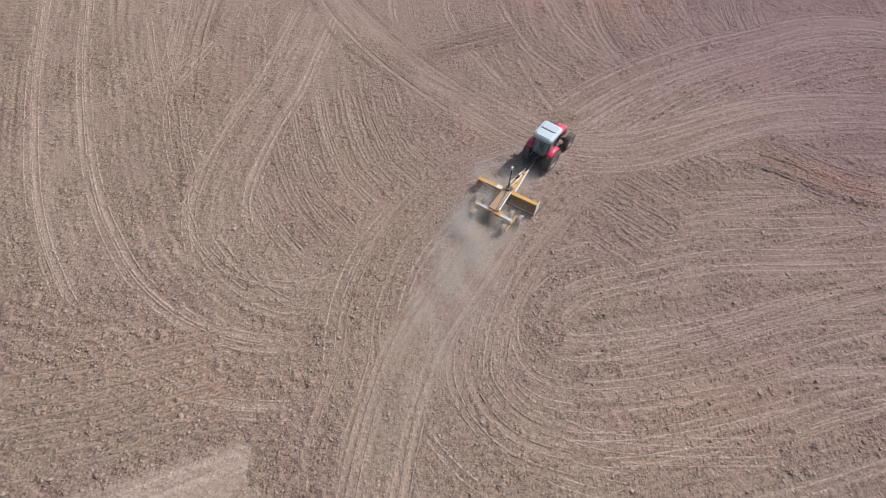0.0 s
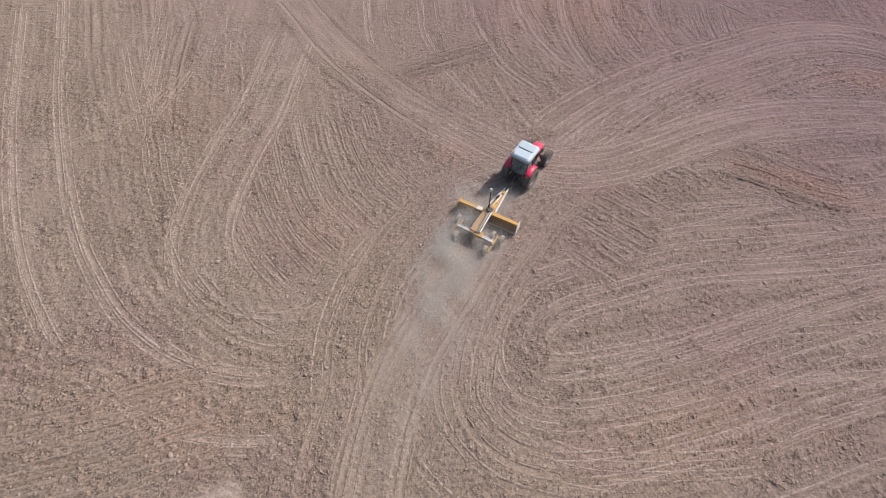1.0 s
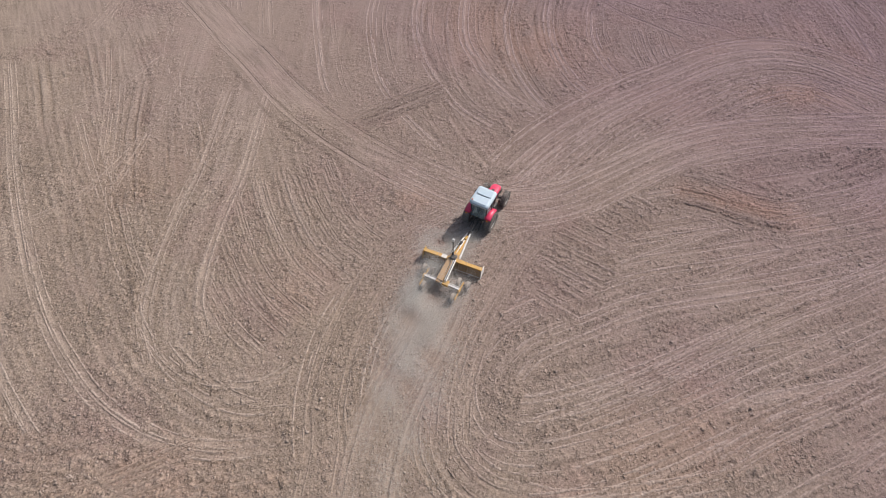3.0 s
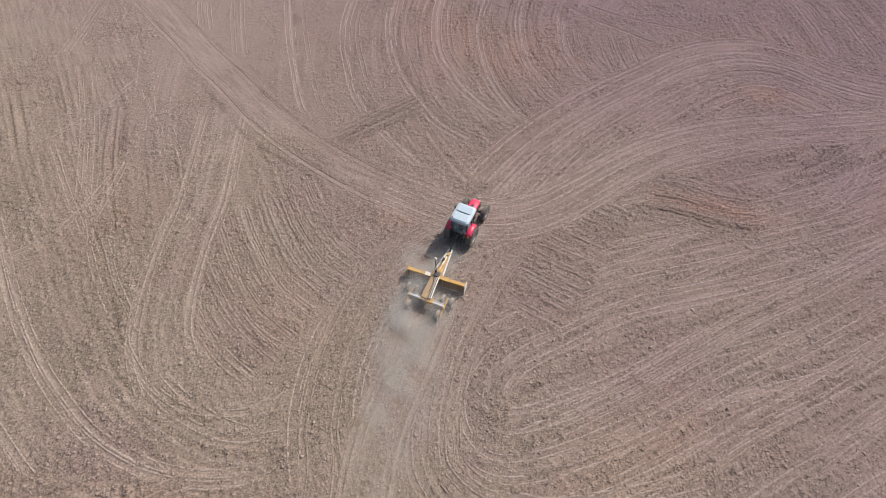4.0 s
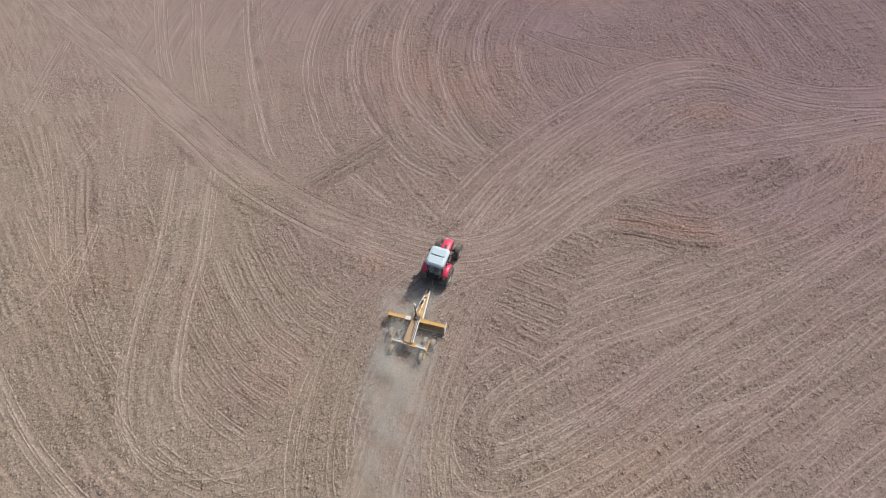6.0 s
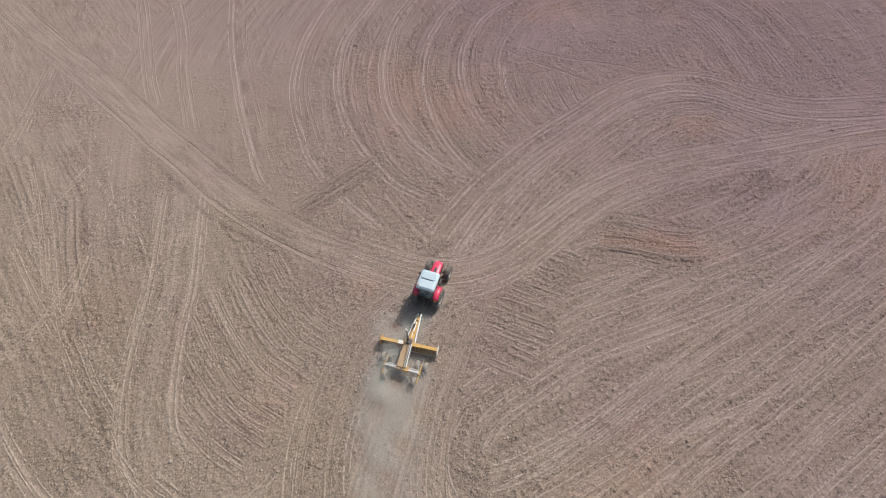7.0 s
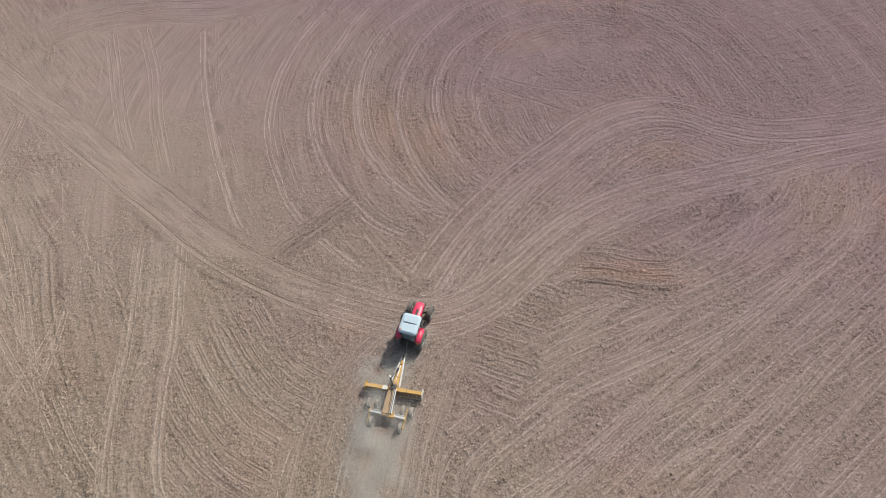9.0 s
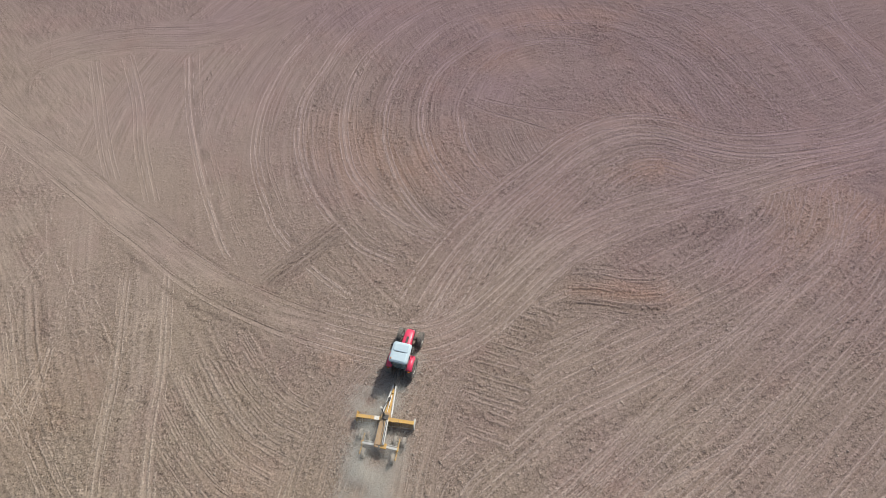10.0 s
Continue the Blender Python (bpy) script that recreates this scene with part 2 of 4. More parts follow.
def swath(points, width, offsets=(0.0,), dust=0.3, ruts=(), comb=0.02, clods=0.4, dark=0.0, strength=0.9, rut_dust=0.5, fine=1.7, red=None, berm=0.0, worn_out=None, soft=0.55):
    """One pass of a machine along the points, and its neighbours at the offsets to its left: combed soil across the width,
    with pairs of pale tyre edges at the ruts."""
    global passes
    passes += 1
    dust = 0.27 + (dust - 0.27)
    fine = fine * 1.25
    line, left = smooth_line(points)
    bend = np.gradient(np.unwrap(np.arctan2(left[:, 1], left[:, 0]))) / STEP
    bend = np.convolve(bend, np.ones(13) / 13, "same")
    across = np.arange(-width / 2, width / 2, STEP)
    m, k = len(line), len(across)
    # how sharp the marks still are along the pass: from all to little between two shares of its length
    keen = np.ones(m)
    if worn_out:
        keen = 1 - 0.75 * np.clip((np.arange(m) / m - worn_out[0]) / (worn_out[1] - worn_out[0]), 0, 1)
    inner = 0.57 if len(offsets) > 1 else 1.1
    for offset in offsets:
        drift = waver(m, 145) * 0.07
        edge_at = 1 + 0.03 * waver(m, 79)[:, None]
        d = across[None, :] * np.ones((m, 1))
        place = line[:, None, :] + (offset + d + drift[:, None])[..., None] * left[:, None, :]
        body = np.clip((width / 2 * edge_at - np.abs(d) + 0.10 * waver(m, 7)[:, None]) / soft, 0, 1)
        ends = np.clip(np.minimum(np.arange(m), m - 1 - np.arange(m)) / min(36, m / 8), 0, 1)[:, None]
        body = body * np.clip(4.0 * (inner - bend[:, None] * (offset + d)), 0, 1)
        alpha = strength * (0.55 + 0.45 * keen[:, None]) * body * ends * np.clip(0.92 + 0.15 * waver(m, 59)[:, None], 0.3, 1)
        tines = waver(k, fine)[None, :] * (0.75 + 0.35 * waver(m, 79)[:, None])
        tines = tines + 0.35 * waver(k, fine * 0.6)[None, :] * waver(m, 185)[:, None]
        tines = tines * keen[:, None]
        high = 1.9 * comb * tines
        light = dust + 0.15 * tines + 0.05 * waver(m, 66)[:, None]
        lumpy = clods + 0.18 * waver(m, 24)[:, None] * waver(k, 11)[None, :] - 0.10 * tines
        for r in ruts:
            fade = keen[:, None] * np.clip(0.88 + 0.28 * waver(m, 66)[:, None], 0.1, 1.2)
            bed = np.exp(-((d - r) / 0.24) ** 4)
            rims = np.exp(-((d - r - 0.24) / 0.085) ** 2) + np.exp(-((d - r + 0.24) / 0.085) ** 2)
            light = light + fade * rut_dust * (0.6 * rims + 0.1 * bed)
            for edge in (-0.21, 0.21):
                ridges.append((passes, line, left, offset + drift + r + edge, fade[:, 0] * ends[:, 0], bend, 0.19, 0.026, 1.35 * rut_dust))
            high = high * (1 - 0.7 * bed) + fade * (0.028 * rims - 0.03 * bed)
            lumpy = lumpy * (1 - 0.4 * np.clip(bed + rims, 0, 1))
        if berm:
            for side in (-1, 1):
                ridges.append((passes + 1, line, left, offset + drift + side * (width / 2 - 0.1) * edge_at[:, 0], keen * ends[:, 0] * np.clip(0.7 + 0.4 * waver(m, 40), 0, 1.3), bend, 0.30, berm, 0.0))
        tone = dark + 0.05 * waver(m, 53)[:, None] - 0.05 * tines
        ix = np.clip(np.searchsorted(GX, place[..., 0]), 0, NX - 1)
        iy = np.clip(np.searchsorted(GY, place[..., 1]), 0, NY - 1)
        cell = (iy * NX + ix).ravel()
        alpha = alpha.ravel()
        pairs = [(height, high.ravel()), (rough, lumpy.ravel()), (pale, light.ravel()), (darkness, tone.ravel())]
        if red is not None:
            pairs.append((redness, np.full(alpha.shape, red)))
        lay(cell, alpha, NX * NY, pairs)
        top = alpha > 0.4
        gap_x, gap_y = (GX[ix] - place[..., 0]).ravel()[top], (GY[iy] - place[..., 1]).ravel()[top]
        lx, ly = np.repeat(left[:, 0], k)[top], np.repeat(left[:, 1], k)[top]
        lane_u.reshape(-1)[cell[top]] = (offset + d + 7.3 * passes).ravel()[top] + gap_x * lx + gap_y * ly
        lane_v.reshape(-1)[cell[top]] = np.repeat(STEP * np.arange(m) + 31.7 * passes, k)[top] + gap_x * ly - gap_y * lx
        newest[cell[alpha > 0.55]] = passes


def furrows(points, offsets, wide=0.24, tall=0.05, light=0.12):
    """Separate low ridges of turned soil, parallel to the points; light pales their colour in place of sun shading."""
    line, left = smooth_line(points)
    m = len(line)
    for offset in offsets:
        drift = waver(m, 40) * 0.06
        slack = np.clip(0.7 + 0.45 * waver(m, 18), 0, 1.4) * np.clip(np.minimum(np.arange(m), m - 1 - np.arange(m)) / 11 - rng.uniform(0, 1.2), 0, 1)
        ridges.append((passes, line, left, offset + rng.normal(0, 0.05) + drift, slack, np.zeros(m), wide, tall, light))


def blotch(x, y, rx, ry, turn, field, amount, ragged=0.5):
    """A ragged patch of one field round a place."""
    c, s = math.cos(radians(turn)), math.sin(radians(turn))
    dx, dy = GX[None, :] - x, GY[:, None] - y
    r = np.hypot((dx * c + dy * s) / rx, (dy * c - dx * s) / ry) + ragged * 0.35 * RAGGED
    field += amount * np.clip(1.25 - r, 0, 1).astype(np.float32)


RAGGED = 0.7 * lumps(9) + 0.5 * lumps(3)
WHEELS = (-0.95, 0.95)

def track(points, light=0.22, strength=0.7, gap=0.0):
    """The two pale edges that a tyre leaves, over worked soil; gap sets two such tracks apart."""
    swath(points, 0.9 + gap, ruts=(0.0,) if not gap else (-gap / 2, gap / 2), dust=0.27, comb=0.008, clods=0.45, rut_dust=light, strength=0.55 * strength, soft=0.3)


def groove(points, dark=0.5):
    """A thin dark groove left by the end of the blade."""
    swath(points, 0.7, dust=0.18, comb=0.004, clods=0.3, dark=dark, strength=0.8, soft=0.3)


# oldest work first: the western columns
WEST = [(-36.6, 48.5), (-34.5, 42.8), (-31.7, 34.9), (-29.0, 28.4), (-26.6, 23.1), (-24.4, 19.1), (-22.3, 16.1), (-20.0, 13.4), (-17.5, 11.4), (-14.7, 9.9), (-11.2, 8.9), (-7.0, 8.8)]
MIDDLE = [(-26.7, 41.3), (-24.2, 35.1), (-21.5, 29.2), (-19.9, 25.2), (-17.8, 21.1), (-15.8, 17.6), (-13.2, 14.8), (-10.0, 12.9), (-6.5, 12.6)]
swath(WEST, 4.6, (-14, -9.4, -4.8, 4.8, 9.4, 14), dust=0.25, comb=0.014, clods=0.5)
swath(MIDDLE, 4.2, (2.2, -2.0), dust=0.25, comb=0.014, clods=0.5, dark=0.03)
swath(WEST, 4.7, (0,), dust=0.36, ruts=(-2.1, -1.55, 1.5, 2.1), comb=0.010, clods=0.36, rut_dust=0.22)
track(MIDDLE, 0.2)
track([(x + 1.3, y + 0.2) for x, y in MIDDLE], 0.12, 0.5)
swath([(-17.7, 45.0), (-17.0, 38.2), (-15.8, 32.0), (-15.3, 29.4)], 4.0, (0, -3.6), dust=0.22, comb=0.016, clods=0.6, dark=0.05)
for old_track in ([(-23.5, 43.1), (-22.7, 37.4), (-21.9, 32.4), (-21.0, 28.6)], [(-18.2, 43.3), (-19.5, 38.3), (-20.8, 33.5), (-21.8, 30.4)], [(-18.2, 43.3), (-16.5, 36.8), (-14.9, 32.0)],
                  [(-17.5, 43.3), (-15.7, 38.4), (-14.6, 34.7)], [(-19.3, 52.9), (-18.1, 45.3), (-16.7, 37.4), (-15.2, 31.1)], [(-20.3, 53.1), (-20.0, 47.3), (-18.9, 42.6), (-19.0, 37.9)],
                  [(-19.2, 38.9), (-21.1, 35.1), (-23.9, 31.0), (-27.6, 29.0), (-31.4, 28.9)], [(-16.8, 52.5), (-20.5, 47.5), (-24.5, 42.9), (-29.5, 40.3)]):
    track(old_track, 0.24, 0.6)
swath([(-25.3, 50.2), (-23.9, 43.8), (-23.0, 38.3), (-22.4, 34.0)], 1.9, (0,), dust=0.31, ruts=(-0.6, 0.6), comb=0.008, clods=0.35, rut_dust=0.14, strength=0.7)
swath([(-25.0, 65.1), (-26.7, 58.4), (-28.1, 52.6)], 1.6, (0,), dust=0.32, ruts=(-0.5, 0.5), comb=0.008, clods=0.3, rut_dust=0.12, strength=0.6)

# the round work in the north, ring by ring
ROUND = [(20.6, 32.5), (19.2, 35.0), (17.9, 38.0), (16.9, 42.3), (16.9, 46.3), (17.6, 49.9), (19.6, 53.8), (23.2, 57.8), (27.0, 60.2), (31.3, 61.4), (37.5, 61.2), (44.1, 58.3), (47.9, 53.9), (49.4, 48.0), (49.2, 43.2), (48.6, 37.1)]
swath(ROUND, 4.7, (-9.5, -5, 0, 4.4, 8.8, 13.2, 17.6, 22.0, 26.4, 30.8, 35.2), dust=0.26, comb=0.010, clods=0.36, dark=0.0)
WEST_RINGS = ([(-4.6, 73.0), (-5.7, 62.4), (-5.7, 53.6), (-5.4, 47.0), (-4.9, 42.0), (-4.0, 38.6)],
              [(14.3, 74.6), (9.4, 70.0), (5.5, 65.5), (2.0, 59.4), (0.0, 53.6), (-0.5, 49.5), (-0.4, 46.2), (-0.1, 42.4), (0.8, 39.3), (2.5, 35.7), (4.8, 31.9)],
              [(20.9, 73.1), (15.0, 68.8), (9.7, 62.6), (6.5, 58.6), (4.8, 53.8), (4.2, 49.6), (4.2, 46.2), (4.7, 42.5), (5.5, 40.0), (6.8, 36.7), (9.6, 33.4)])
NORTH_RINGS = ([(28.4, 70.5), (22.4, 68.2), (16.5, 64.3), (12.3, 59.2), (9.9, 54.0), (8.9, 50.0), (8.5, 46.5), (8.9, 43.7), (9.9, 40.3), (11.5, 37.2), (13.6, 34.6)],
               [(31.5, 66.2), (26.2, 65.1), (20.6, 61.3), (16.9, 57.2), (14.4, 53.3), (13.0, 49.3), (12.4, 45.1), (12.4, 41.9), (13.1, 38.1), (14.2, 35.2)],
               [(44.1, 58.3), (37.5, 61.2), (31.0, 61.2), (23.2, 57.8), (19.6, 53.9), (17.8, 50.2), (16.9, 46.2), (16.8, 42.5), (17.5, 39.0), (18.9, 36.6)],
               [(22.3, 49.6), (21.0, 45.3), (21.0, 41.8), (21.6, 38.8)], [(28.3, 56.7), (32.0, 58.1), (37.8, 57.2), (42.4, 54.1)])
EAST_RINGS = ([(45.5, 51.5), (46.8, 48.1), (46.6, 43.7), (45.7, 37.5)], [(47.9, 53.9), (50.1, 47.5), (50.0, 41.5), (49.3, 35.8)], [(50.5, 59.0), (54.7, 55.2), (55.3, 44.9), (54.4, 38.3), (53.3, 33.8)],
              [(58.0, 58.0), (61.2, 52.3), (60.9, 41.9), (58.2, 34.2)], [(63.5, 58.0), (66.2, 53.5), (65.4, 42.2), (63.0, 33.5)], [(68.0, 57.0), (70.6, 52.2), (69.7, 42.2), (67.3, 35.2)],
              [(75.2, 52.0), (72.7, 47.1), (71.2, 41.9), (70.8, 37.2)])
for rings, light in ((WEST_RINGS, 0.44), (NORTH_RINGS, 0.46), (EAST_RINGS, 0.62)):
    for ring in rings:
        track(ring, light, 0.9, 0.55)
        track([(x + 1.3, y + 0.1) for x, y in ring], 0.10, 0.4)
for ring in WEST_RINGS:
    groove([(x + 0.45, y + 0.1) for x, y in ring[-6:]], 0.4)
# marks inside the innermost ring, and the rim of the turning loop in the far north-west
swath([(40.2, 51.0), (45.4, 53.7)], 1.8, (0,), dust=0.2, comb=0.012, clods=0.5, dark=0.3)
swath([(25.0, 51.0), (28.5, 47.9), (33.7, 44.7), (35.5, 42.9)], 0.8, (0,), dust=0.38, ruts=(0.0,), comb=0.006, clods=0.25, rut_dust=0.2, strength=0.7)
groove([(-21.9, 68.7), (-23.4, 72.7), (-22.9, 75.7), (-20.4, 77.5), (-16.8, 78.6), (-13.5, 78.5), (-7.4, 76.1)], 0.5)
swath([(26.2, 45.9), (25.7, 42.6), (25.6, 39.3)], 0.7, (-1.4, -0.7, 0, 0.7, 1.4, 2.1), dust=0.2, ruts=(0.0,), comb=0.02, clods=0.6, rut_dust=0.15)
swath([(22.0, 52.9), (25.0, 48.7), (27.7, 45.9), (31.1, 42.1)], 0.8, (0,), dust=0.36, ruts=(0.0,), comb=0.01, clods=0.2, rut_dust=0.25)
swath([(-15.8, 77.3), (-15.4, 65.9), (-14.7, 58.1), (-14.1, 53.6)], 1.8, (0,), dust=0.33, ruts=(-0.5, 0.5), comb=0.006, clods=0.3, rut_dust=0.14, strength=0.6)
swath([(-11.9, 76.2), (-11.2, 66.2), (-11.3, 58.4), (-10.8, 49.1)], 1.8, (0,), dust=0.33, ruts=(-0.5, 0.5), comb=0.006, clods=0.3, rut_dust=0.14, strength=0.6)
swath([(-18.9, 66.1), (-15.4, 65.6), (-11.2, 66.6), (-6.6, 69.5)], 0.9, (0,), dust=0.55, comb=0.01, clods=0.7, strength=0.6)
swath([(-25.0, 78.3), (-18.8, 80.2), (-10.9, 79.2), (-2.7, 76.0), (4.5, 76.5), (13.6, 80.1)], 7.0, (0,), dust=0.33, ruts=(-2, 0.5, 2), comb=0.003, clods=0.15, rut_dust=0.05, strength=0.6)
# a short block of deep furrows
BLOCK = [(-2.7, 35.9), (1.9, 37.9), (6.3, 39.8)]
swath(BLOCK, 3.0, (0,), dust=0.2, comb=0.012, clods=0.35, dark=0.4, fine=2.2)
swath(BLOCK, 1.5, (-0.15,), dust=0.15, comb=0.004, clods=0.45, dark=0.5)
furrows(BLOCK, (-1.35, -1.0, 0.65, 1.0, 1.35), 0.2, 0.10, 0.22)
swath([(-6.6, 33.4), (-2.7, 35.9)], 2.2, (0,), dust=0.30, comb=0.01, clods=0.35)

# the eastern loop, passed many times
LOOP = [(51.3, 28.2), (48.8, 26.2), (43.8, 22.6), (36.3, 20.7), (29.4, 20.0), (22.6, 19.6), (16.2, 19.2), (11.0, 17.9), (6.9, 16.6), (4.3, 14.5), (3.3, 12.3), (3.5, 10.1), (4.8, 8.5), (6.9, 8.0), (10.2, 8.2), (15.6, 9.2), (21.0, 10.7), (27.0, 12.2), (35.0, 14.4), (44.9, 17.2), (55.0, 20.5)]
swath(LOOP, 4.6, (-10.2, -6.2, 6.4, 9.6), dust=0.27, ruts=(0.4,), comb=0.008, clods=0.42, rut_dust=0.28)
swath(LOOP, 3.2, (-8.3, 3.1), dust=0.31, ruts=(-0.9, 0.2), comb=0.008, clods=0.40, rut_dust=0.30)
swath(LOOP, 2.6, (-2.9,), dust=0.30, ruts=(-0.3, 0.9), comb=0.010, clods=0.48, rut_dust=0.30)
swath(LOOP, 2.2, (0,), dust=0.28, ruts=(-0.6, 0.6), comb=0.014, clods=0.45, rut_dust=0.28)
for old_track in ([(9.9, 10.2), (14.1, 11.2), (19.8, 13.0), (24.9, 14.6), (30.2, 15.8), (36.0, 17.3), (41.5, 19.2)], [(16.3, 6.2), (20.9, 7.7), (25.6, 8.9), (31.0, 10.6), (36.1, 12.3)],
                  [(22.9, 4.8), (28.2, 6.7), (31.8, 7.7), (38.0, 9.6)], [(6.5, 9.2), (9.7, 10.0), (14.7, 11.4), (20.0, 12.9), (26.2, 14.6)], [(34.0, 21.6), (38.3, 24.1), (42.0, 27.6)],
                  [(2.0, 14.8), (1.7, 12.5), (1.8, 10.5), (2.8, 8.3), (4.8, 6.9), (7.5, 5.7), (11.7, 5.4), (17.3, 5.5)], [(0.2, 10.8), (1.3, 8.0), (3.3, 6.0), (5.9, 4.4), (9.9, 3.5)],
                  [(40.5, 20.5), (44.0, 23.6), (46.6, 27.3)], [(43.5, 19.0), (48.0, 22.5), (51.5, 26.5)]):
    track(old_track, 0.24, 0.75, 0.9)
swath([(34.4, 26.2), (37.6, 27.0), (40.0, 27.9)], 2.4, (-1, 0), dust=0.24, comb=0.014, clods=0.55, dark=0.05)
swath([(11.1, 23.1), (13.4, 20.7), (15.2, 18.8)], 1.9, (-4.8, -3.2, -1.6, 0, 1.6, 3.2, 4.8, 6.4), dust=0.2, comb=0.014, clods=0.5, dark=0.0)
furrows([(10.9, 23.1), (13.1, 21.2), (15.2, 19.4)], np.arange(-5.0, 6.6, 0.50), 0.30, 0.05, 0.12)
swath([(21.4, 26.1), (24.1, 24.8), (26.8, 23.1), (29.6, 22.1)], 2.4, (0, 1.8, -1.8), dust=0.2, comb=0.02, clods=0.6, dark=0.10, fine=3.5)
furrows([(21.4, 26.1), (24.1, 24.8), (26.8, 23.1), (29.6, 22.1)], np.arange(-2.4, 2.6, 0.5), 0.30, 0.06, 0.12)

# the south-west corner
swath([(-26.2, 10.7), (-22.8, 9.5), (-19.8, 9.0), (-16.9, 9.4)], 3.0, (0, 2.4, -2.4), dust=0.28, comb=0.014, clods=0.6, red=0.1)
swath([(-23.1, 3.1), (-21.1, 3.4), (-17.4, 4.3), (-13.7, 5.5), (-10.2, 6.4)], 1.5, (0.7, 2.1, 3.5, 4.9), dust=0.24, comb=0.008, clods=0.55, red=0.06)
furrows([(-23.1, 3.1), (-21.1, 3.4), (-17.4, 4.3), (-13.7, 5.5), (-10.2, 6.4)], np.arange(-0.1, 5.4, 0.42), 0.26, 0.08, 0.10)

# the cross passes and the wide S-shaped road of the leveller
FAN = [(-10.4, 31.6), (-9.0, 26.8), (-7.1, 22.6), (-4.3, 19.4)]
swath(FAN, 1.9, (-5.4, -3.6, -1.8, 0, 1.8, 3.6, 5.4), dust=0.23, ruts=(0.0,), comb=0.012, clods=0.6, rut_dust=0.10, dark=0.04)
furrows(FAN, np.arange(-6.0, 6.1, 0.5), 0.26, 0.03, 0.11)
swath([(-11.6, 43.0), (-12.3, 38.8), (-12.8, 35.4), (-13.4, 31.4), (-14.2, 28.0), (-14.7, 25.0), (-15.0, 22.2), (-14.9, 20.0), (-14.3, 18.2), (-13.6, 16.6)], 4.8, (0,), dust=0.39, ruts=(-2.15, -1.7, 1.7, 2.15), comb=0.005, clods=0.36, rut_dust=0.18)
track([(-17.3, 22.4), (-17.2, 20.6), (-16.3, 18.7), (-14.8, 16.7), (-12.9, 15.2), (-10.2, 14.4), (-8.4, 14.5), (-6.7, 15.6)], 0.22, 0.8)
ROAD_N = [(74.0, 33.4), (66.0, 31.2), (59.3, 30.6), (53.0, 31.6), (47.4, 33.3), (43.8, 35.9), (41.4, 38.7), (38.3, 40.6), (34.4, 41.1), (30.6, 40.4), (27.0, 39.0), (20.6, 36.5), (15.7, 34.0), (11.8, 31.4), (8.5, 28.6)]
ROAD_IN = [(46.0, 31.2), (43.6, 32.8), (41.5, 35.3), (39.2, 37.5), (36.0, 38.5), (32.7, 38.2), (29.4, 37.2), (25.8, 35.8), (21.0, 33.7), (17.5, 31.7), (14.0, 29.2), (11.0, 27.0)]
ROAD_S = [(68.5, 26.4), (61.0, 27.5), (55.4, 28.2), (49.5, 28.9), (44.7, 29.3), (39.5, 29.9), (34.1, 30.4), (28.8, 30.5), (23.2, 29.6), (17.4, 27.4), (13.2, 26.0), (9.5, 25.8), (6.0, 27.0), (2.4, 29.4), (-0.7, 32.0), (-3.5, 34.7), (-6.4, 38.0), (-8.9, 41.6), (-11.3, 45.7), (-13.9, 49.6), (-17.1, 55.0), (-20.4, 60.7), (-25.0, 68.0), (-34.8, 84.3)]
swath([(10.0, 23.1), (7.8, 21.0), (4.9, 17.4), (2.9, 14.1), (1.9, 11.2), (1.8, 8.6), (3.8, 6.2), (7.4, 5.1)], 4.2, (0,), dust=0.26, ruts=(-1.4, -0.4, 0.6, 1.5), comb=0.012, clods=0.45, rut_dust=0.13)
swath([(2.0, 24.8), (-0.6, 22.1), (-2.7, 19.0), (-4.0, 16.1), (-4.9, 12.6), (-5.0, 9.9), (-5.9, 5.5), (-5.8, 2.4)], 3.2, (0,), dust=0.25, ruts=WHEELS, comb=0.008, clods=0.5, rut_dust=0.07)
swath(ROAD_IN, 3.4, (3.2, 0), dust=0.26, ruts=(-1.4, -0.7, 0.4, 1.4), comb=0.010, clods=0.42, rut_dust=0.34)
swath(ROAD_S[:15], 4.3, (0,), dust=0.29, ruts=(-1.75, -1.2, -0.2, 0.8, 1.75), comb=0.009, clods=0.24, rut_dust=0.40, berm=0.015, worn_out=(0.75, 1.0))
swath(ROAD_S[13:], 4.5, (0,), dust=0.36, ruts=(-1.2, 1.5), comb=0.004, clods=0.2, rut_dust=0.08, strength=0.9, soft=0.9)
swath(ROAD_N, 4.0, (0,), dust=0.28, ruts=(-1.7, -1.2, 0.2, 1.2, 1.75), comb=0.009, clods=0.28, rut_dust=0.44, berm=0.015)
groove([(-15.5, 55.5), (-12.6, 51.1), (-9.8, 47.5), (-7.8, 44.4), (-5.0, 39.4)], 0.4)
groove([(-15.1, 47.6), (-12.9, 43.9), (-9.9, 38.6), (-7.6, 35.7), (-4.9, 33.0), (-2.9, 30.6)], 0.55)

# the strip levelled behind the machine as it stands
TRAIL = [(-3.7, 0.1), (-3.4, 3.0), (-2.9, 6.1), (-2.1, 9.2), (-0.9, 12.2), (1.0, 15.3), (2.7, 18.2), (4.3, 21.0)]
swath(TRAIL, 4.4, (0,), dust=0.31, ruts=(-1.5, -1.0, 1.0, 1.5), comb=0.008, clods=0.34, rut_dust=0.10)

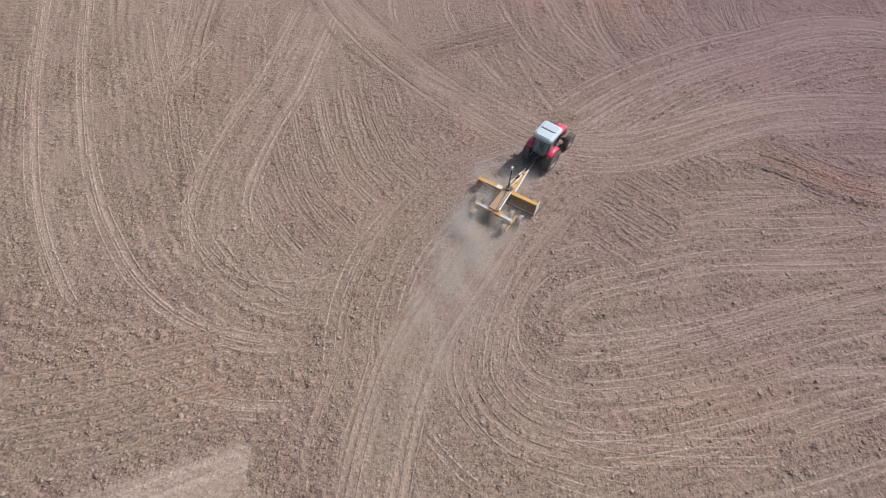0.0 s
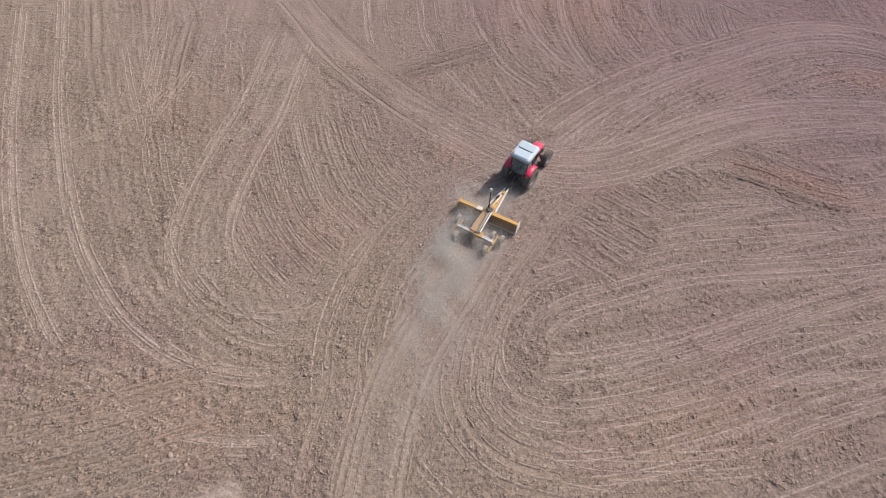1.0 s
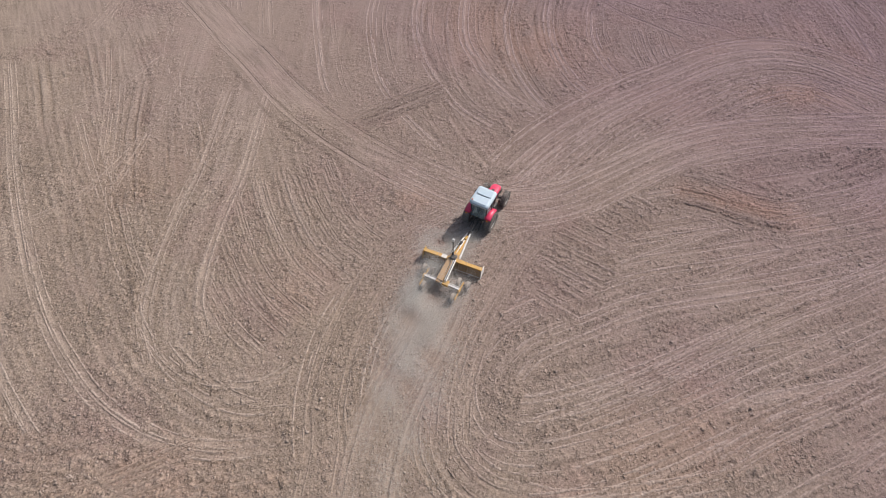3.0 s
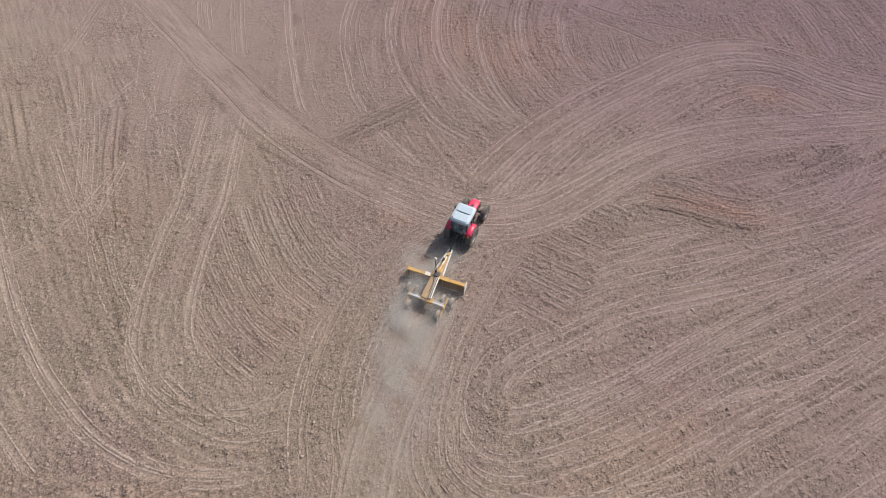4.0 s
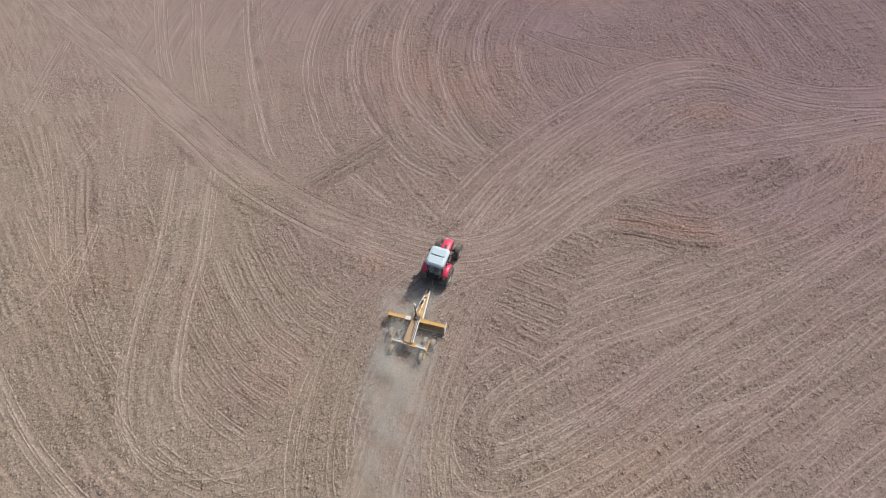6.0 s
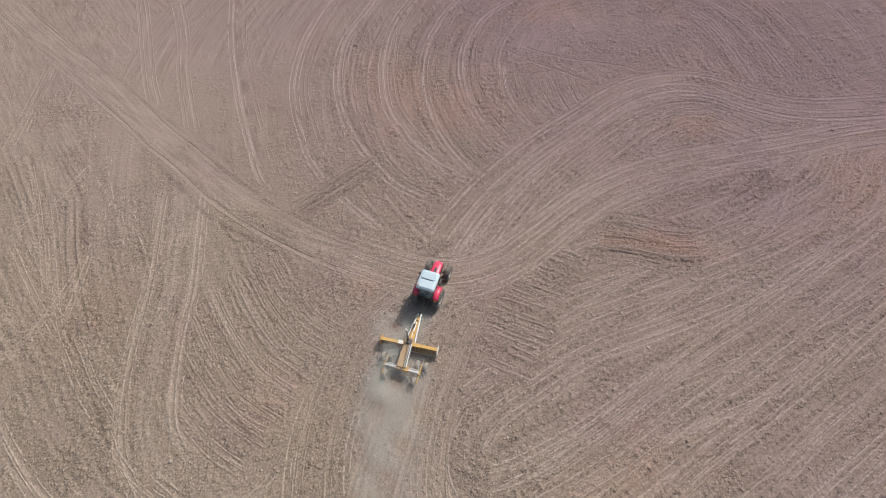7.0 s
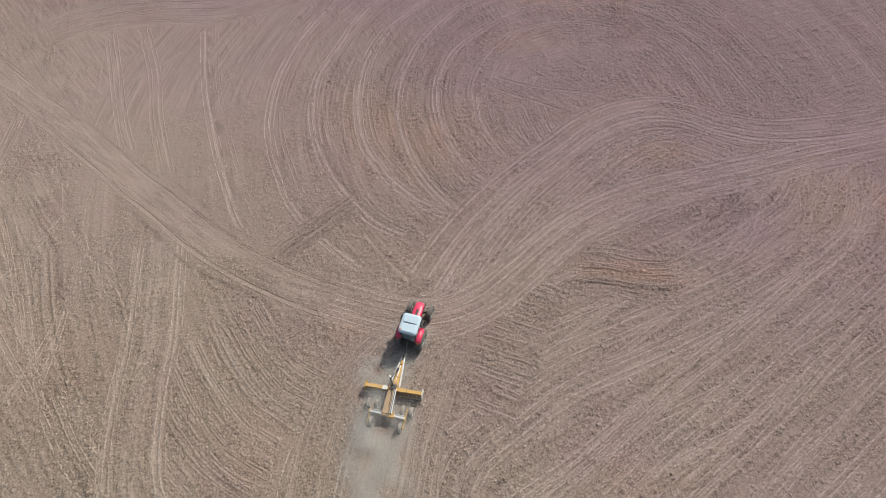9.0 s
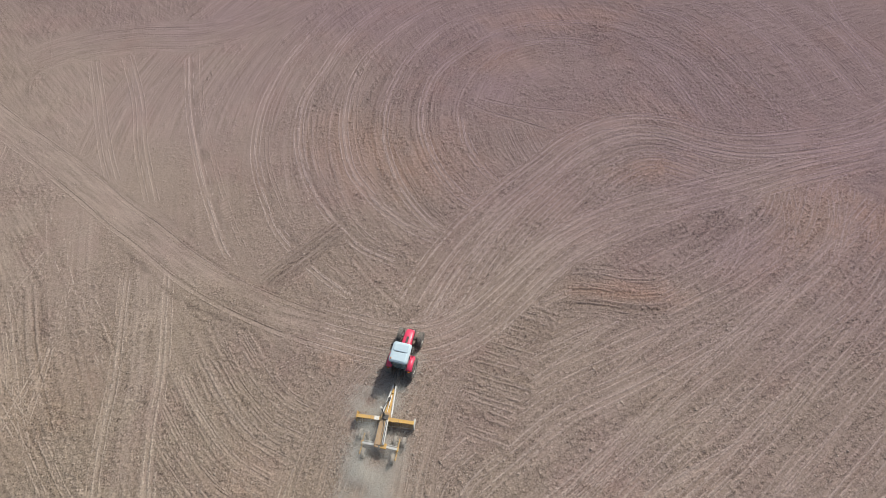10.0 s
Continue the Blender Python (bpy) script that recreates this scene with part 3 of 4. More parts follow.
# graded apron in the south-west corner
apron = (GX[None, :] + 9.3 < 0.45 * RAGGED) & (GY[:, None] - 5.8 + 0.36 * (-9.5 - GX[None, :]) < 0.10 * RAGGED) & (GX[None, :] > -60) & (GY[:, None] > -40)
apron = blurred(apron.astype(np.float32), 1.2)
streak = waver(900, 3)[np.clip(((GY[:, None] - 0.40 * GX[None, :]) * 12 + 300).astype(int), 0, 899)]
lane_u = np.where(apron > 0.5, GY[:, None] - 0.4 * GX[None, :], lane_u)
lane_v = np.where(apron > 0.5, GX[None, :] + 0.4 * GY[:, None], lane_v)
pale += apron * (0.66 + 0.18 * streak - pale)
rough += apron * (0.14 - rough)
darkness -= apron * darkness

# the north-west lies finer, and its colour is paled to stand in for dust haze
blotch(-15, 63, 27, 26, 0, rough, -0.46)
blotch(26, 78, 34, 16, 0, rough, -0.25)
blotch(31, 50, 12, 9, 0, rough, -0.3)
blotch(28, 52, 5.5, 4, 0, pale, 0.14)
blotch(31, 56, 5, 3, -20, redness, 0.2)
# airborne haze painted into the soil colour
blotch(-15, 63, 27, 26, 0, pale, 0.14)

# cloddy ground in the south-west
blotch(-16, 7.5, 10, 4, 15, rough, 0.22)
blotch(-19, 12.5, 7, 4, -30, rough, 0.22)

# red and orange subsoil brought up here and there
for x, y, rx, ry, turn, amount in ((25.0, 24.2, 3.6, 1.4, -25, 0.42), (29.0, 22.2, 2.6, 1.4, -20, 0.38), (41, 61, 9, 3, -20, 0.4), (-14.3, 9.6, 6, 2.6, 0, 0.24),
                                   (14.2, 7.2, 9, 3.0, 10, 0.28), (10, 48.6, 5, 8, 20, 0.35), (1.8, 27, 1.8, 1.2, 0, 0.3), (-12.5, 7.6, 4, 1.5, 10, 0.2), (36.5, 34.4, 5, 1.8, -10, 0.4),
                                   (47, 24, 9, 4, 30, 0.35), (52, 21, 6, 3, 30, 0.3), (3, 22, 2.5, 1.6, 30, 0.25), (-6.5, 21, 3.0, 3.0, 30, 0.2), (18, 44, 5, 6, 0, 0.25), (-20, 33, 5, 5, 0, 0.15)):
    blotch(x, y, rx, ry, turn, redness, amount)

rough = np.clip(rough, 0, 1)
pale, redness, darkness = np.clip(pale, 0, 1), np.clip(redness, 0, 1), np.clip(darkness, 0, 1)
bed_height = blurred(height, 1.5)
crumbs = np.maximum(0.75 * lumps(0.75) + 0.6 * lumps(1.1), -0.55)
height = height + crumbs * (0.004 + 0.056 * rough)
core = (np.clip((GX + 42) / 3, 0, 1) * np.clip((82 - GX) / 3, 0, 1))[None, :] * (np.clip(GY + 1, 0, 1) * np.clip((92 - GY) / 3, 0, 1))[:, None]
height = height * core

xx, yy = np.meshgrid(GX, GY)
soil = bpy.data.meshes.new("ground")
corner = np.arange(NX * NY).reshape(NY, NX)
quads = np.stack([corner[:-1, :-1], corner[:-1, 1:], corner[1:, 1:], corner[1:, :-1]], -1).reshape(-1, 4)
soil.vertices.add(NX * NY)
soil.vertices.foreach_set("co", np.stack([xx, yy, height], -1).astype(np.float32).ravel())
soil.loops.add(quads.size)
soil.loops.foreach_set("vertex_index", quads.astype(np.int32).ravel())
soil.polygons.add(len(quads))
soil.polygons.foreach_set("loop_start", np.arange(0, quads.size, 4, dtype=np.int32))
soil.update(calc_edges=True)
soil.shade_smooth()
wear = soil.attributes.new("wear", "FLOAT_COLOR", "POINT")
wear.data.foreach_set("color", np.stack([pale, redness, darkness, rough], -1).astype(np.float32).ravel())
soil.attributes.new("lane", "FLOAT_VECTOR", "POINT").data.foreach_set("vector", np.stack([lane_u, lane_v, 0 * lane_u], -1).astype(np.float32).ravel())
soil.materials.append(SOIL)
ground = tagged(new("ground", soil), "dry brown bare field soil with combed passes and pale wheel tracks", "ground", kind="structure")


def cell_of(x, y):
    """The grid cell, row and column, at a place."""
    return np.clip(np.searchsorted(GY, y), 0, NY - 1), np.clip(np.searchsorted(GX, x), 0, NX - 1)


def ridge_mesh():
    """The low crests that tyre edges and the blade's ends leave, where no later pass has wiped them out."""
    verts, faces, tints, base = [], [], [], 0
    for order, line, left, side, fade, bend, wide, tall, light in ridges:
        k = np.arange(0, len(line), 3)
        place = line[k] + side[k, None] * left[k]
        a, b = cell_of(place[:, 0], place[:, 1])
        inside = (place[:, 0] > -45) & (place[:, 0] < 85) & (place[:, 1] > 0) & (place[:, 1] < 90)
        shown = inside & (newest[a * NX + b] <= order) & (fade[k] > 0.22) & (bend[k] * side[k] < 0.5)
        n = len(k)
        crest = 0.55 * tall * fade[k] * (1 + 0.35 * rng.standard_normal(n)) + 0.009 + 0.018 * rough[a, b]
        half = wide / 2 * (1.0 + 0.15 * waver(n, 5) + 0.15 * rng.standard_normal(n))
        shown &= waver(n, 9) > -1.1
        ground_z = bed_height[a, b]
        rows = np.zeros((n, 4, 3))
        for j, (across, z) in enumerate(((-1, -0.03), (-0.35, 0), (0.35, 0), (1, -0.03))):
            rows[:, j, :2] = place + (across * half + 0.012 * rng.standard_normal(n))[:, None] * left[k]
            rows[:, j, 2] = ground_z + (z if z else crest)
        ok = np.nonzero(shown[:-1] & shown[1:])[0]
        for j in (0, 1, 2):
            p = base + ok * 4 + j
            faces.append(np.stack([p, p + 4, p + 5, p + 1], -1))
        verts.append(rows.reshape(-1, 3))
        tone = np.stack([np.clip(pale[a, b] + light * (1.15 + 0.35 * waver(n, 12)), 0, 1), redness[a, b], darkness[a, b] * (0.3 if light else 1.0), np.full(n, 0.3)], -1)
        tints.append(np.repeat(tone, 4, axis=0))
        base += n * 4
    verts, faces, tints = np.vstack(verts), np.vstack(faces), np.vstack(tints)
    mesh = bpy.data.meshes.new("tyre_ridges")
    mesh.vertices.add(len(verts))
    mesh.vertices.foreach_set("co", verts.astype(np.float32).ravel())
    mesh.loops.add(faces.size)
    mesh.loops.foreach_set("vertex_index", faces.astype(np.int32).ravel())
    mesh.polygons.add(len(faces))
    mesh.polygons.foreach_set("loop_start", np.arange(0, faces.size, 4, dtype=np.int32))
    mesh.update(calc_edges=True)
    mesh.attributes.new("wear", "FLOAT_COLOR", "POINT").data.foreach_set("color", tints.astype(np.float32).ravel())
    mesh.materials.append(SOIL)
    tagged(new("tyre_ridges", mesh), "low pale soil ridges pressed up along the wheel tracks", "wheel tracks", kind="stuff")


ridge_mesh()


def scatter(name, places, sizes, material, label, category, squash=0.7, seed=3, faces=20):
    """Many small uneven lumps at the places, in one mesh."""
    r = np.random.default_rng(seed)
    bm = bmesh.new()
    if faces == 20:
        bmesh.ops.create_icosphere(bm, subdivisions=1, radius=1.0)
    elif faces == 8:
        bmesh.ops.create_uvsphere(bm, u_segments=4, v_segments=2, radius=1.0)
        bmesh.ops.triangulate(bm, faces=bm.faces)
    elif faces == 1:
        bm.faces.new([bm.verts.new(p) for p in ((1, 0, 0), (-0.5, 0.87, 0), (-0.5, -0.87, 0))])
        bm.verts.index_update()
    else:
        bmesh.ops.create_cone(bm, cap_ends=True, segments=3, radius1=1.0, radius2=0.0, depth=1.6)
        bmesh.ops.triangulate(bm, faces=bm.faces)
    shape = np.array([v.co[:] for v in bm.verts])
    tris = np.array([[v.index for v in f.verts] for f in bm.faces])
    bm.free()
    n, k = len(places), len(shape)
    turn = r.normal(size=(n, 4))
    turn /= np.linalg.norm(turn, axis=1)[:, None]
    w, x, y, z = turn.T
    spin = np.stack([np.stack([1 - 2 * (y * y + z * z), 2 * (x * y - z * w), 2 * (x * z + y * w)], -1),
                     np.stack([2 * (x * y + z * w), 1 - 2 * (x * x + z * z), 2 * (y * z - x * w)], -1),
                     np.stack([2 * (x * z - y * w), 2 * (y * z + x * w), 1 - 2 * (x * x + y * y)], -1)], 1)
    local = shape[None] * (1 + 0.28 * r.normal(size=(n, k, 1)).clip(-2, 2)) * (1 + 0.25 * r.normal(size=(n, 1, 3)).clip(-2, 2))
    verts = np.einsum("nij,nkj->nki", spin, local) * sizes[:, None, None]
    verts[..., 2] *= squash
    verts += places[:, None, :]
    mesh = bpy.data.meshes.new(name)
    ids = (tris[None] + (np.arange(n) * k)[:, None, None]).reshape(-1, 3)
    mesh.vertices.add(n * k)
    mesh.vertices.foreach_set("co", verts.astype(np.float32).ravel())
    mesh.loops.add(ids.size)
    mesh.loops.foreach_set("vertex_index", ids.astype(np.int32).ravel())
    mesh.polygons.add(len(ids))
    mesh.polygons.foreach_set("loop_start", np.arange(0, ids.size, 3, dtype=np.int32))
    mesh.update(calc_edges=True)
    mesh.materials.append(material)
    return tagged(new(name, mesh), label, category, kind="stuff"), mesh, k


# clods: most where the soil lies rough, few on the graded passes
def clods(name, tries, median, spreading, least, most, power, faces, seed, label):
    cx, cy = rng.uniform(-36, 60, tries), rng.uniform(1, 62, tries)
    a, b = cell_of(cx, cy)
    u = lane_u[a, b]
    rows = 0.5 + 0.5 * np.sin(2 * math.pi * u / 0.45 + 1.5 * np.sin(1.7 * u))
    keep = rng.uniform(0, 1, len(cx)) < (0.03 + 0.85 * rough[a, b] ** power) * (0.35 + 1.2 * rows)
    cx, cy = cx[keep], cy[keep]
    a, b = cell_of(cx, cy)
    size = np.clip(rng.lognormal(math.log(median), spreading, len(cx)), least, most)
    spots = np.stack([cx, cy, height[a, b] + size * 0.1], -1)
    _, mesh, k = scatter(name, spots, size, CLOD, label, "clods", 0.6, seed, faces)
    tint = mesh.attributes.new("wear", "FLOAT_COLOR", "POINT")
    shade = np.stack([np.clip(pale[a, b] + 0.1, 0, 1), redness[a, b], darkness[a, b] * 0.3, rough[a, b] * 0], -1)
    tint.data.foreach_set("color", np.repeat(shade, k, axis=0).astype(np.float32).ravel())


clods("soil_crumbs", 400000, 0.036, 0.32, 0.020, 0.058, 1.0, 4, 3, "loose dry brown soil crumbs strewn over the field")
clods("soil_clods", 50000, 0.052, 0.36, 0.034, 0.120, 2.0, 20, 4, "larger pale dry soil clods lying over the field")


# ---- mesh helpers for the machines ----
def part(name, bm, material, parent=None, label=""):
    """Link a bmesh as one mesh object under a thing or a part."""
    bmesh.ops.recalc_face_normals(bm, faces=bm.faces)
    mesh = bpy.data.meshes.new(name)
    bm.to_mesh(mesh)
    bm.free()
    mesh.materials.append(material)
    ob = new(name, mesh)
    ob.parent = parent
    if label:
        ob["label"] = label
    return ob


def block(centre, size, bevel=0.015, turn=(0, 0, 0), bm=None, taper=(1, 1)):
    """A box with rounded edges; taper scales its top in x and y."""
    one = bmesh.new()
    bmesh.ops.create_cube(one, size=1.0)
    for v in one.verts:
        if v.co.z > 0:
            v.co.x *= taper[0]
            v.co.y *= taper[1]
        v.co = Vector((v.co.x * size[0], v.co.y * size[1], v.co.z * size[2]))
    if bevel:
        bmesh.ops.bevel(one, geom=one.edges[:], offset=bevel, segments=2, affect="EDGES", profile=0.5)
    bmesh.ops.transform(one, matrix=pose(*centre, *turn), verts=one.verts)
    return joined(bm, one)


def joined(bm, one):
    if bm is None:
        return one
    mesh = bpy.data.meshes.new("piece")
    one.to_mesh(mesh)
    one.free()
    bm.from_mesh(mesh)
    bpy.data.meshes.remove(mesh)
    return bm


def rod(a, b, radius, segments=12, bm=None, radius_end=None):
    """A round bar from a to b."""
    a, b = Vector(a), Vector(b)
    one = bmesh.new()
    bmesh.ops.create_cone(one, cap_ends=True, segments=segments, radius1=radius, radius2=radius if radius_end is None else radius_end, depth=(b - a).length)
    m = Matrix.Translation((a + b) / 2) @ (b - a).to_track_quat("Z", "Y").to_matrix().to_4x4()
    bmesh.ops.transform(one, matrix=m, verts=one.verts)
    return joined(bm, one)


def beam(a, b, wide, tall, bevel=0.012, bm=None):
    """A square tube from a to b."""
    a, b = Vector(a), Vector(b)
    one = block((0, 0, 0), (wide, tall, (b - a).length), bevel)
    side = Vector((0, 0, 1)).cross(b - a)
    z = (b - a).normalized()
    x = side.normalized() if side.length > 1e-6 else Vector((0, 1, 0))
    y = z.cross(x)
    m = Matrix((x, y, z)).transposed().to_4x4()
    m.translation = (a + b) / 2
    bmesh.ops.transform(one, matrix=m, verts=one.verts)
    return joined(bm, one)


def turned(profile, segments=36, axis="Y", bm=None):
    """A body of revolution about y from (radius, offset) pairs."""
    one = bmesh.new()
    rings = []
    for r, o in profile:
        rings.append([one.verts.new((r * math.cos(2 * math.pi * i / segments), o, r * math.sin(2 * math.pi * i / segments))) for i in range(segments)])
    for p, q in zip(rings, rings[1:]):
        for i in range(segments):
            one.faces.new((p[i], p[(i + 1) % segments], q[(i + 1) % segments], q[i]))
    for ring in (rings[0], rings[-1]):
        if profile[rings.index(ring)][0] > 1e-4:
            one.faces.new(ring)
    return joined(bm, one)


def lofted(sections, bm=None):
    """A skin over rings of equally many points, closed at both ends."""
    one = bmesh.new()
    rings = [[one.verts.new(p) for p in ring] for ring in sections]
    n = len(rings[0])
    for p, q in zip(rings, rings[1:]):
        for i in range(n):
            one.faces.new((p[i], p[(i + 1) % n], q[(i + 1) % n], q[i]))
    one.faces.new(rings[0])
    one.faces.new(rings[-1][::-1])
    return joined(bm, one)


def rounded(wide, deep, radius, steps=4):
    """The corners of a rounded rectangle round the origin."""
    out = []
    for cx, cy, start in ((1, 1, 0), (-1, 1, 90), (-1, -1, 180), (1, -1, 270)):
        for i in range(steps + 1):
            a = radians(start + 90 * i / steps)
            out.append((cx * (wide / 2 - radius) + radius * math.cos(a), cy * (deep / 2 - radius) + radius * math.sin(a)))
    return out


def tube(points, radius, segments=8):
    """A bent pipe or hose through the points."""
    line, _ = smooth_path(points)
    one = bmesh.new()
    rings = []
    for i, p in enumerate(line):
        way = (line[min(i + 1, len(line) - 1)] - line[max(i - 1, 0)]).normalized()
        q = way.to_track_quat("Z", "Y")
        rings.append([one.verts.new(p + q @ Vector((radius * math.cos(2 * math.pi * k / segments), radius * math.sin(2 * math.pi * k / segments), 0))) for k in range(segments)])
    for p, q in zip(rings, rings[1:]):
        for i in range(segments):
            one.faces.new((p[i], p[(i + 1) % segments], q[(i + 1) % segments], q[i]))
    one.faces.new(rings[0])
    one.faces.new(rings[-1][::-1])
    return one


def smooth_path(points, n=6):
    p = [Vector(v) for v in points]
    p = [2 * p[0] - p[1], *p, 2 * p[-1] - p[-2]]
    out = []
    for a, b, c, d in zip(p, p[1:], p[2:], p[3:]):
        for i in range(n):
            t = i / n
            out.append(0.5 * (2 * b + (c - a) * t + (2 * a - 5 * b + 4 * c - d) * t * t + (3 * b - 3 * c + d - a) * t**3))
    out.append(p[-2])
    return out, n


def wheel(parent, place, radius, width, rim, lugs, face, name="wheel", tread=True, dish=0.10, rubber=None):
    """A wheel with a lugged tyre, a dished rim, a hub and its nuts; face 1 shows its dish to the left, -1 to the right."""
    hub = new(name)
    hub.parent = parent
    hub.matrix_basis = pose(*place)
    h = width / 2
    flat = radius * 0.955 if tread else radius
    tyre = turned([(rim, -h * 0.72), (rim + 0.03, -h * 0.92), ((rim + flat) / 2, -h), (flat - 0.05, -h * 0.93), (flat, -h * 0.72), (flat + 0.006, 0),
                   (flat, h * 0.72), (flat - 0.05, h * 0.93), ((rim + flat) / 2, h), (rim + 0.03, h * 0.92), (rim, h * 0.72)], 44)
    if tread:
        for i in range(lugs):
            for side in (-1, 1):
                a = 2 * math.pi * (i + (0.5 if side > 0 else 0)) / lugs
                lug = block((0, 0, 0), (0.055, h * 1.08, radius - flat + 0.03), 0.008, (0, 0, side * 32))
                m = Matrix.Rotation(-a, 4, "Y") @ Matrix.Translation((0, side * h * 0.47, (radius + flat) / 2 - 0.012))
                bmesh.ops.transform(lug, matrix=m, verts=lug.verts)
                joined(tyre, lug)
    part("tyre", tyre, rubber or RUBBER, hub)
    f = face
    disc = turned([(rim + 0.012, -f * h * 0.75), (rim + 0.012, f * h * 0.78), (rim - 0.03, f * h * 0.80), (rim - 0.045, f * h * 0.45), (rim * 0.80, f * (h * 0.45 - dish)),
                   (rim * 0.42, f * (h * 0.45 - dish * 0.6)), (rim * 0.40, f * (h * 0.45)), (0.001, f * h * 0.45)], 36)
    part("rim", disc, RIM, hub, "dusty silver-grey steel rim")
    cap = turned([(rim * 0.24, f * h * 0.40), (rim * 0.24, f * (h * 0.45 + 0.06)), (rim * 0.16, f * (h * 0.45 + 0.09)), (0.001, f * (h * 0.45 + 0.09))], 20)
    for i in range(8):
        a = 2 * math.pi * i / 8
        q = Vector((rim * 0.33 * math.cos(a), 0, rim * 0.33 * math.sin(a)))
        rod(q + Vector((0, f * h * 0.43, 0)), q + Vector((0, f * (h * 0.45 + 0.025), 0)), 0.018, 6, cap)
    part("hub", cap, IRON, hub)
    return hub


# ---- the tractor: x ahead, y left, origin on the ground under the rear axle ----
def make_tractor():
    t = new("tractor")
    tagged(t, "red farm tractor with pale grey cab roof on bare soil", "tractor")
    for s in (1, -1):
        wheel(t, (0, s * 0.93, 0.84), 0.86, 0.56, 0.47, 22, s, "rear_wheel")
        wheel(t, (2.68, s * 0.90, 0.645), 0.66, 0.44, 0.34, 20, s, "front_wheel", dish=0.04)
    b = block((0.75, 0, 0.92), (2.2, 0.50, 0.50), 0.04)
    block((0.0, 0, 0.86), (0.60, 0.66, 0.62), 0.08, (0, 0, 0), b)
    block((2.35, 0, 0.95), (1.5, 0.42, 0.42), 0.05, (0, 0, 0), b)
    rod((0, -0.72, 0.84), (0, 0.72, 0.84), 0.15, 20, b)
    part("transmission", b, IRON, t, "dusty dark cast-iron gearbox and engine")
    b = block((2.68, 0, 0.63), (0.22, 1.5, 0.18), 0.04)
    block((2.68, 0, 0.75), (0.36, 0.30, 0.30), 0.05, (0, 0, 0), b)
    rod((2.5, -0.62, 0.62), (2.5, 0.62, 0.62), 0.03, 10, b)
    part("front_axle", b, IRON, t)
    # bonnet: narrow, falling towards a rounded nose
    rings = []
    for x, half, top, low in ((0.98, 0.43, 1.78, 1.16), (1.4, 0.43, 1.77, 1.10), (2.0, 0.42, 1.73, 1.06), (2.6, 0.40, 1.67, 1.02), (2.90, 0.37, 1.58, 0.98), (3.06, 0.31, 1.46, 0.98), (3.12, 0.22, 1.34, 1.02)):
        r = 0.14 if x < 3 else 0.10
        ring = [(x, -half * 0.96, low), (x, -half, (low + top) / 2), (x, -half, top - r), (x, -half + r * 0.3, top - r * 0.3), (x, -half + r, top), (x, 0, top + 0.03),
                (x, half - r, top), (x, half - r * 0.3, top - r * 0.3), (x, half, top - r), (x, half, (low + top) / 2), (x, half * 0.96, low)]
        rings.append(ring)
    hood = part("bonnet", lofted(rings), RED, t, "glossy red bonnet with rounded nose")
    hood.data.shade_smooth()
    b = block((1.7, 0, 1.765), (1.1, 0.20, 0.03), 0.01)
    part("vent", b, BLACK, hood)
    b = block((3.09, 0, 1.16), (0.06, 0.44, 0.34), 0.015)
    for i in range(5):
        block((3.125, 0, 1.03 + 0.06 * i), (0.02, 0.40, 0.02), 0.004, (0, 0, 0), b)
    part("grille", b, BLACK, t, "black slotted grille")
    for s in (1, -1):
        part("headlight", block((3.07, s * 0.24, 1.40), (0.05, 0.13, 0.08), 0.015), LENS, t, "clear headlight")
        part("side_grille", block((2.35, s * 0.425, 1.36), (0.7, 0.02, 0.26), 0.006), BLACK, hood)
    b = block((3.18, 0, 0.72), (0.30, 0.62, 0.36), 0.03)
    for i in range(6):
        block((3.34, -0.25 + 0.10 * i, 0.72), (0.16, 0.075, 0.34), 0.02, (0, 0, 0), b)
    part("front_weight", b, IRON, t, "dark grey front ballast weights")
    # cab: six posts, panes between them, and what can be seen through them
    low = ((-0.42, 0.62), (0.35, 0.74), (1.02, 0.58))
    high = ((-0.36, 0.66), (0.33, 0.70), (0.92, 0.62))
    for s in (1, -1):
        for (x0, y0), (x1, y1) in zip(low, high):
            part("post", beam((x0, s * y0, 1.12), (x1, s * y1, 2.70), 0.07, 0.06, 0.01), BLACK, t)
        for i in (0, 1):
            p = [Vector((*xy, 1.15)) for xy in (low[i], low[i + 1])] + [Vector((*xy, 2.68)) for xy in (high[i + 1], high[i])]
            pane(t, [Vector((v.x, s * v.y, v.z)) for v in p])
    for i in (0, 2):
        (x0, y0), (x1, y1) = low[i], high[i]
        pane(t, [Vector((x0, -y0, 1.15)), Vector((x0, y0, 1.15)), Vector((x1, y1, 2.68)), Vector((x1, -y1, 2.68))])
    b = block((0.30, 0, 1.10), (1.40, 1.20, 0.10), 0.02)
    block((0.98, 0, 1.36), (0.08, 0.9, 0.45), 0.02, (0, 0, 0), b)
    part("cab_floor", b, BLACK, t)
    b = block((0.10, 0, 1.50), (0.48, 0.50, 0.14), 0.05)
    block((-0.14, 0, 1.85), (0.12, 0.48, 0.62), 0.05, (0, -8, 0), b)
    block((0.08, 0, 1.30), (0.30, 0.30, 0.30), 0.03, (0, 0, 0), b)
    part("seat", b, SEAT, t, "dark fabric driver's seat")
    b = turned([(0.19, -0.015), (0.205, 0), (0.19, 0.015), (0.175, 0), (0.19, -0.015)], 24)
    bmesh.ops.transform(b, matrix=pose(0.62, 0, 1.80, 65, 0, 90), verts=b.verts)
    rod((0.62, 0, 1.80), (0.82, 0, 1.20), 0.03, 10, b)
    part("steering_wheel", b, BLACK, t)
